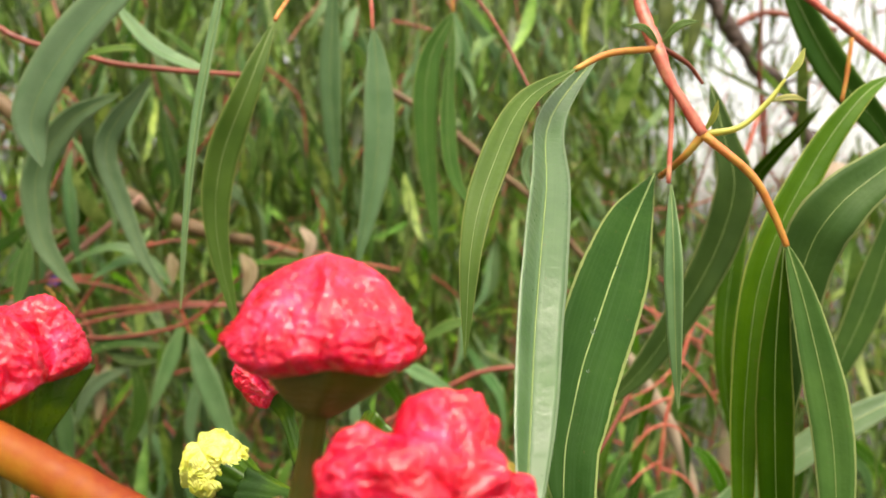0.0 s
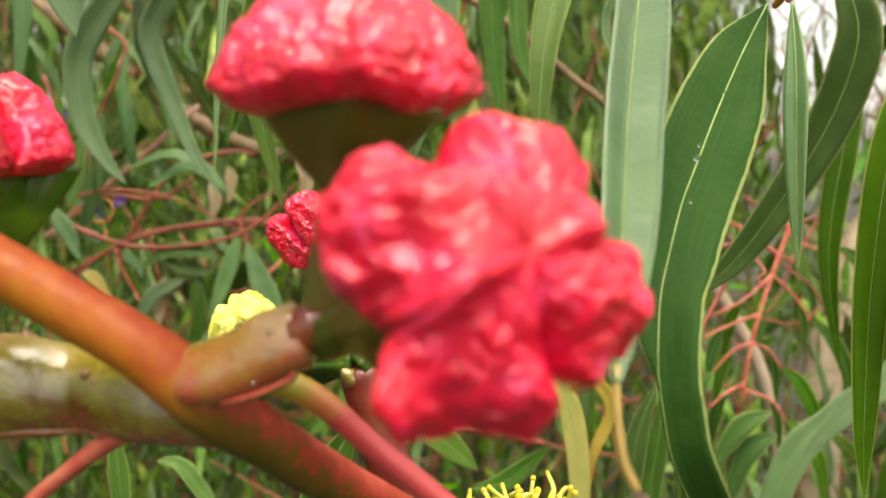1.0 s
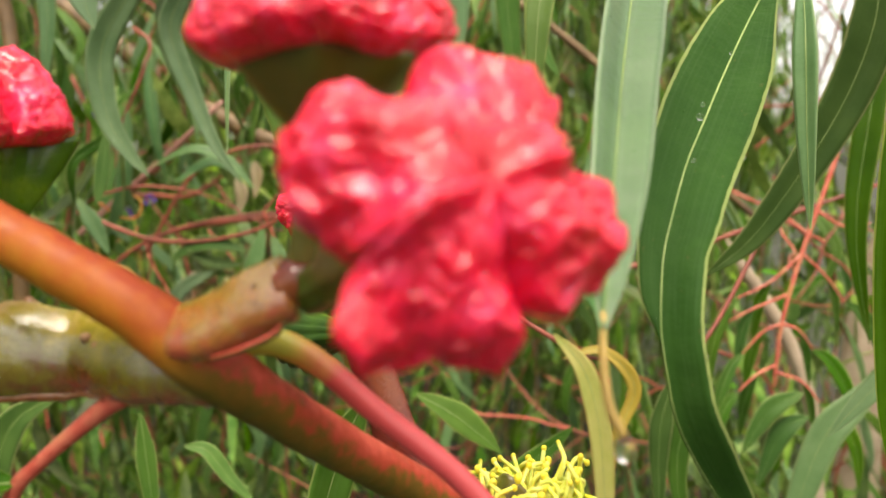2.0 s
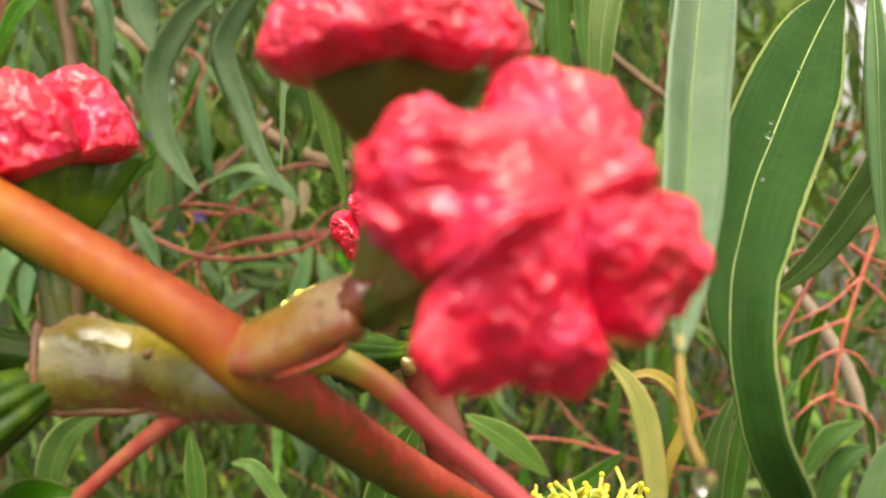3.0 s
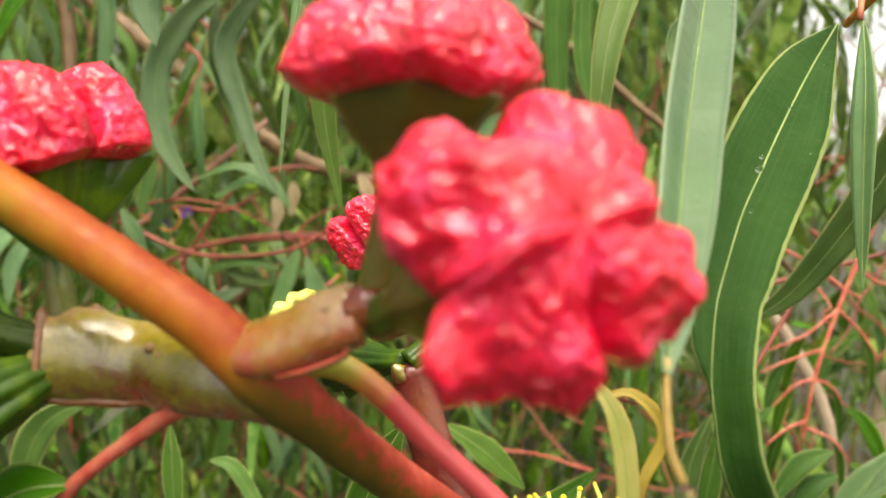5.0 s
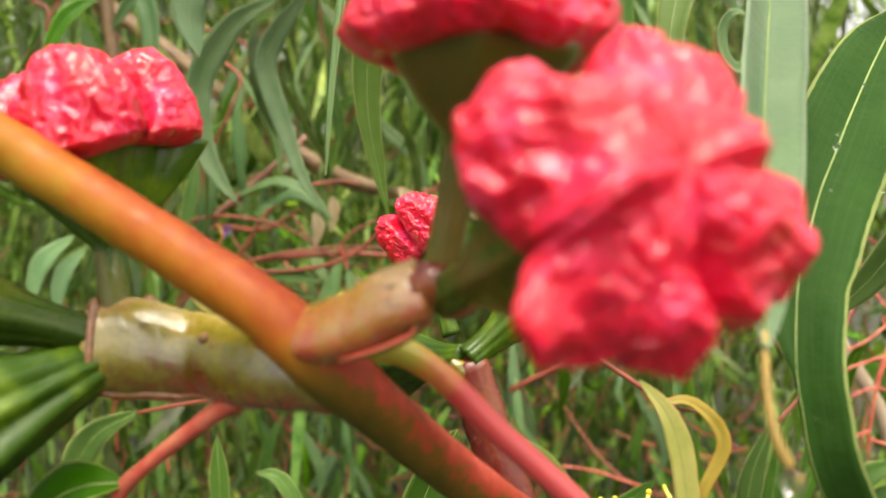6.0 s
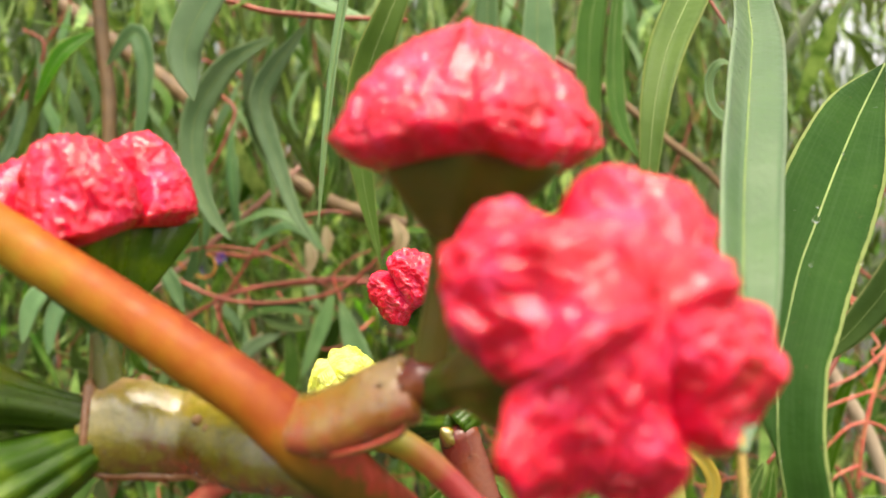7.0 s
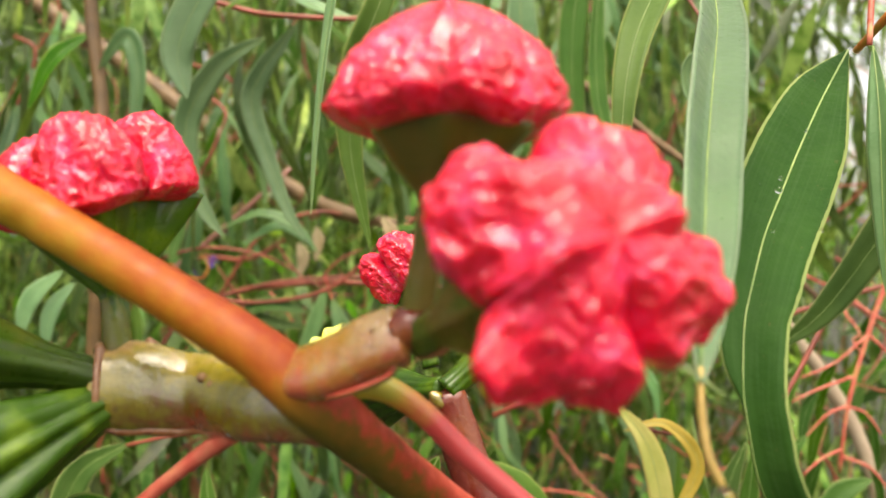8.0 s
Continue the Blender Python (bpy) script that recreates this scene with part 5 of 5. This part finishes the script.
leaf_mass("foliage", "hanging grey-green gum foliage", spread(900, 0.65, 1.15, -0.45, 0.5, 1, opening=0.3, clump=0.0, window=0.85), (0.07, 0.13), (0.009, 0.015), FOLIAGE, 1, 0.5)
leaf_mass("foliage", "dense hanging gum foliage", spread(11000, 1.2, 2.4, -0.05, 0.6, 2, opening=0.2, clump=0.05), (0.06, 0.13), (0.006, 0.012), FOLIAGE, 2, 0.5)
leaf_mass("foliage", "tangled low gum foliage", spread(6500, 1.1, 2.4, -0.6, 0.05, 5, opening=0.5, clump=0.0, window=0.7), (0.05, 0.11), (0.006, 0.012), FOLIAGE, 6, 0.15)


sky_leaves = spread(420, 1.2, 2.3, -0.02, 0.5, 8, half=9.0, opening=1.0, turn=34.0, edge=90.0)
leaf_mass("foliage", "sparse gum leaves against the open sky", sky_leaves, (0.05, 0.12), (0.004, 0.008), FOLIAGE, 8, 0.6)


def crown_places(x, y, seed, spread_xy, low, high, count, clumps):
    """Leaf places in drooping clumps inside an uneven egg-shaped crown."""
    r = np.random.default_rng(seed)
    c = r.normal(0, 1, (clumps, 3))
    c /= np.linalg.norm(c, axis=1)[:, None]
    c *= r.uniform(0.25, 1.0, clumps)[:, None] ** 0.5
    mid, half = (low + high) / 2, (high - low) / 2
    c = c * (spread_xy, spread_xy, half) + (x, y, mid)
    p = c[r.integers(0, clumps, count)] + r.normal(0, 1, (count, 3)) * (0.16, 0.16, 0.24)
    return p[p[:, 2] > 0.15]


def tree(x, y, top, wide, seed, leaves, length, width, low=0.35, thick=45):
    """A gum tree: tapered trunk, limbs and a crown of hanging leaves in clumps."""
    r = random.Random(seed)
    t = thing("gum_tree", (x, y, 0), "gum tree with a crown of hanging grey-green leaves", "tree", "gum trees")
    lean = r.uniform(-0.25, 0.25)
    ctrl = [Vector((x, y, -0.03)), Vector((x + lean * 0.3, y, top * 0.3)), Vector((x - lean * 0.2, y + 0.05, top * 0.6)), Vector((x + lean, y, top * 0.92))]
    part("trunk", tube(ctrl, [thick * 1.25, thick, thick * 0.7, thick * 0.25], 24, 12, lump=0.12), PALE_BARK if seed % 3 == 0 else BARK, t, "tapered bark trunk")
    pts = spline(ctrl, 20)
    for k in range(8):
        p = Vector(pts[5 + k * 2 - (k > 6)])
        az = k * 2.4 + seed
        d = Vector((math.cos(az), math.sin(az), 0.0))
        ln = wide * r.uniform(0.6, 0.95)
        part("limb", tube([p, p + d * ln * 0.4 + Vector((0, 0, 0.22)), p + d * ln * 0.8 + Vector((0, 0, 0.25)), p + d * ln + Vector((0, 0, 0.02))], [thick * 0.4, thick * 0.28, thick * 0.18, thick * 0.06], 14, 8, lump=0.12), BARK, t)
    crown = leaf_mass("crown", "crown of hanging leaves", crown_places(x, y, seed, wide, low, top * 1.02, leaves, 90), length, width, FOLIAGE, seed, 0.75, 4)
    del crown["category"]
    del crown["kind"]
    crown.parent = t
    crown.matrix_parent_inverse = Matrix.Translation((-x, -y, 0))


for k, (x, y, top, wide) in enumerate(((-2.3, 2.7, 4.2, 1.05), (-0.9, 3.2, 4.6, 1.05), (0.45, 3.4, 4.4, 1.0), (1.1, 4.3, 4.0, 0.95), (-3.6, 4.4, 4.8, 1.3), (-1.7, 5.0, 5.0, 1.3), (0.3, 5.4, 4.8, 1.3), (1.1, 6.4, 4.4, 1.2), (-4.6, 6.6, 5.2, 1.6), (-2.4, 7.2, 5.4, 1.6), (-0.4, 7.8, 5.4, 1.6))):
    tree(x, y, top, wide, 40 + k, 7500, (0.12, 0.23), (0.014, 0.025))
tree(3.2, 3.3, 1.7, 0.8, 55, 1500, (0.12, 0.2), (0.014, 0.024), thick=28)
for k, (x, y, top, wide) in enumerate(((-3.0, 0.6, 4.0, 1.2), (-6.8, -4.2, 4.2, 1.5), (-2.6, -8.4, 4.0, 1.5), (4.2, -8.0, 3.6, 1.5), (7.4, -3.0, 3.8, 1.5), (3.7, 1.1, 2.6, 1.0))):
    tree(x, y, top, wide, 60 + k, 2000, (0.18, 0.3), (0.03, 0.05))
leaf_mass("undergrowth", "fresh green fine-leaved undergrowth", spread(25000, 0.9, 3.6, -0.6, 0.10, 4, opening=0.5, clump=0.05), (0.04, 0.085), (0.010, 0.019), WEED, 4, 0.0, 4)

r = np.random.default_rng(77)
geos = []
for k in range(170):
    az = radians(r.uniform(-46, 46))
    d = r.uniform(0.95, 2.7)
    x, y, h = d * math.sin(az), d * math.cos(az), r.uniform(0.7, 1.5)
    dx, dy = r.uniform(-0.2, 0.2, 2)
    w = r.uniform(1.5, 4.0)
    geos.append(tube([(x, y, -0.02), (x + dx * 0.3, y + dy * 0.3, h * 0.4), (x + dx * 0.5, y + dy, h * 0.75), (x + dx, y + dy, h)], [w * 1.3, w, w * 0.8, w * 0.4], 8, 6))
shrub_stems = part("undergrowth", joined(*geos), TWIGS, None)
tagged(shrub_stems, "thin stems of the undergrowth rising from the soil", "undergrowth", kind="stuff")

# thin red twigs all through the foliage
r = np.random.default_rng(21)
geos = []
for p in spread(220, 0.75, 2.2, -0.5, 0.35, 22, opening=0.5):
    a = Vector(p)
    d = Vector((r.uniform(-1, 1), r.uniform(-0.5, 0.5), r.uniform(-0.7, 0.9))).normalized()
    ln = r.uniform(0.12, 0.4)
    b = a + d * ln
    m = (a + b) / 2 + Vector((r.uniform(-1, 1), r.uniform(-1, 1), -1)) * ln * 0.15
    w = r.uniform(0.8, 2.2)
    geos.append(tube([a, m, b], [w, w * 0.85, w * 0.5], 8, 6))
    for s in (0.35, 0.6, 0.8):
        q = a.lerp(b, s) + (m - (a + b) / 2) * 0.8
        e = q + (d * 0.5 + Vector((r.uniform(-1, 1), r.uniform(-1, 1), r.uniform(-1, 0.6)))) * ln * 0.3
        geos.append(tube([q, (q + e) / 2 + Vector((0, 0, 0.006)), e], [w * 0.5, w * 0.45, w * 0.3], 5, 5))
for p in spread(110, 1.2, 2.2, -0.02, 0.5, 23, half=9.0, opening=1.0, turn=34.0, edge=90.0):
    a = Vector(p)
    d = Vector((r.uniform(-1, 1), r.uniform(-0.5, 0.5), r.uniform(-1.0, 0.2))).normalized()
    ln = r.uniform(0.1, 0.25)
    b = a + d * ln
    w = r.uniform(0.7, 1.5)
    geos.append(tube([a, (a + b) / 2 + Vector((r.uniform(-1, 1), 0, r.uniform(-1, 1))) * ln * 0.12, b], [w, w * 0.8, w * 0.5], 8, 5))
twigs = part("twigs", joined(*geos), TWIGS, None)
tagged(twigs, "tangle of thin red-brown twigs", "twigs", kind="stuff")

# a leaf rolled into a ring
curl = thing("leafy_twig", V(103, 330, 95), "thin twig with a pale leaf curled into a ring", "twig", "leafy twigs")
part("twig", tube([V(80, 432, 192), V(92, 380, 150), V(103, 330, 95)], [1.1, 0.9, 0.7], 16, 8, lump=0.15), RED_TWIG, curl)
leaf(curl, [(103, 330, 95), (105.2, 316, 72), (102.8, 312.2, 58.9), (95.9, 308.6, 52.3), (89.9, 306.5, 57.7), (89.1, 305.8, 67.2), (93.4, 305.2, 72.9), (99.5, 304.4, 71.0)], 5.5, GREY, "pale leaf curled into a ring", facing=(0.5, -1, 0.4), n=36, peak=0.5)

# a few dry leaves caught in the twigs
for x, y, z, a in ((-62, 560, 20, 0.3), (-235, 700, -120, -0.2), (-20, 640, 40, 0.5), (-138, 702, 18, -0.2), (-156, 703, 3, 0.1), (-168, 602, -68, -0.9)):
    d = thing("dry_leaf", V(x, y, z), "pale dry leaf caught in the twigs", "leaf", "dry leaves")
    leaf(d, [(x, y, z), (x + 4 + 10 * a, y, z - 14), (x + 6 * a, y, z - 34)], 12, DRY, facing=(a, -1, 0.2), n=12)

# small purple flowers in the shade behind
for x, y, z in ((-376, 901, 7), (-319, 881, -31), (-308, 921, -18), (-366, 921, 79)):
    bloom = thing("purple_flower", V(x, y, z), "small dark purple flower in the shade behind the leaves", "flower", "purple flowers")
    part("stalk", tube([V(x, y + 2, z), V(x + 3, y + 6, z - 30), V(x + 8, y + 8, z - 90)], [0.7, 0.8, 0.9], 10, 6), SHOOT, bloom)
    for k in range(5):
        a = k * 1.2566
        tip = (x + 8 * math.cos(a), y - 3, z + 8 * math.sin(a))
        body, _ = blade([V(x, y, z), V((x + tip[0]) / 2, y - 3, (z + tip[2]) / 2), V(*tip)], 6.5, n=6, cols=4, taper=3.0, peak=0.6)
        part("petal", body, PURPLE, bloom)
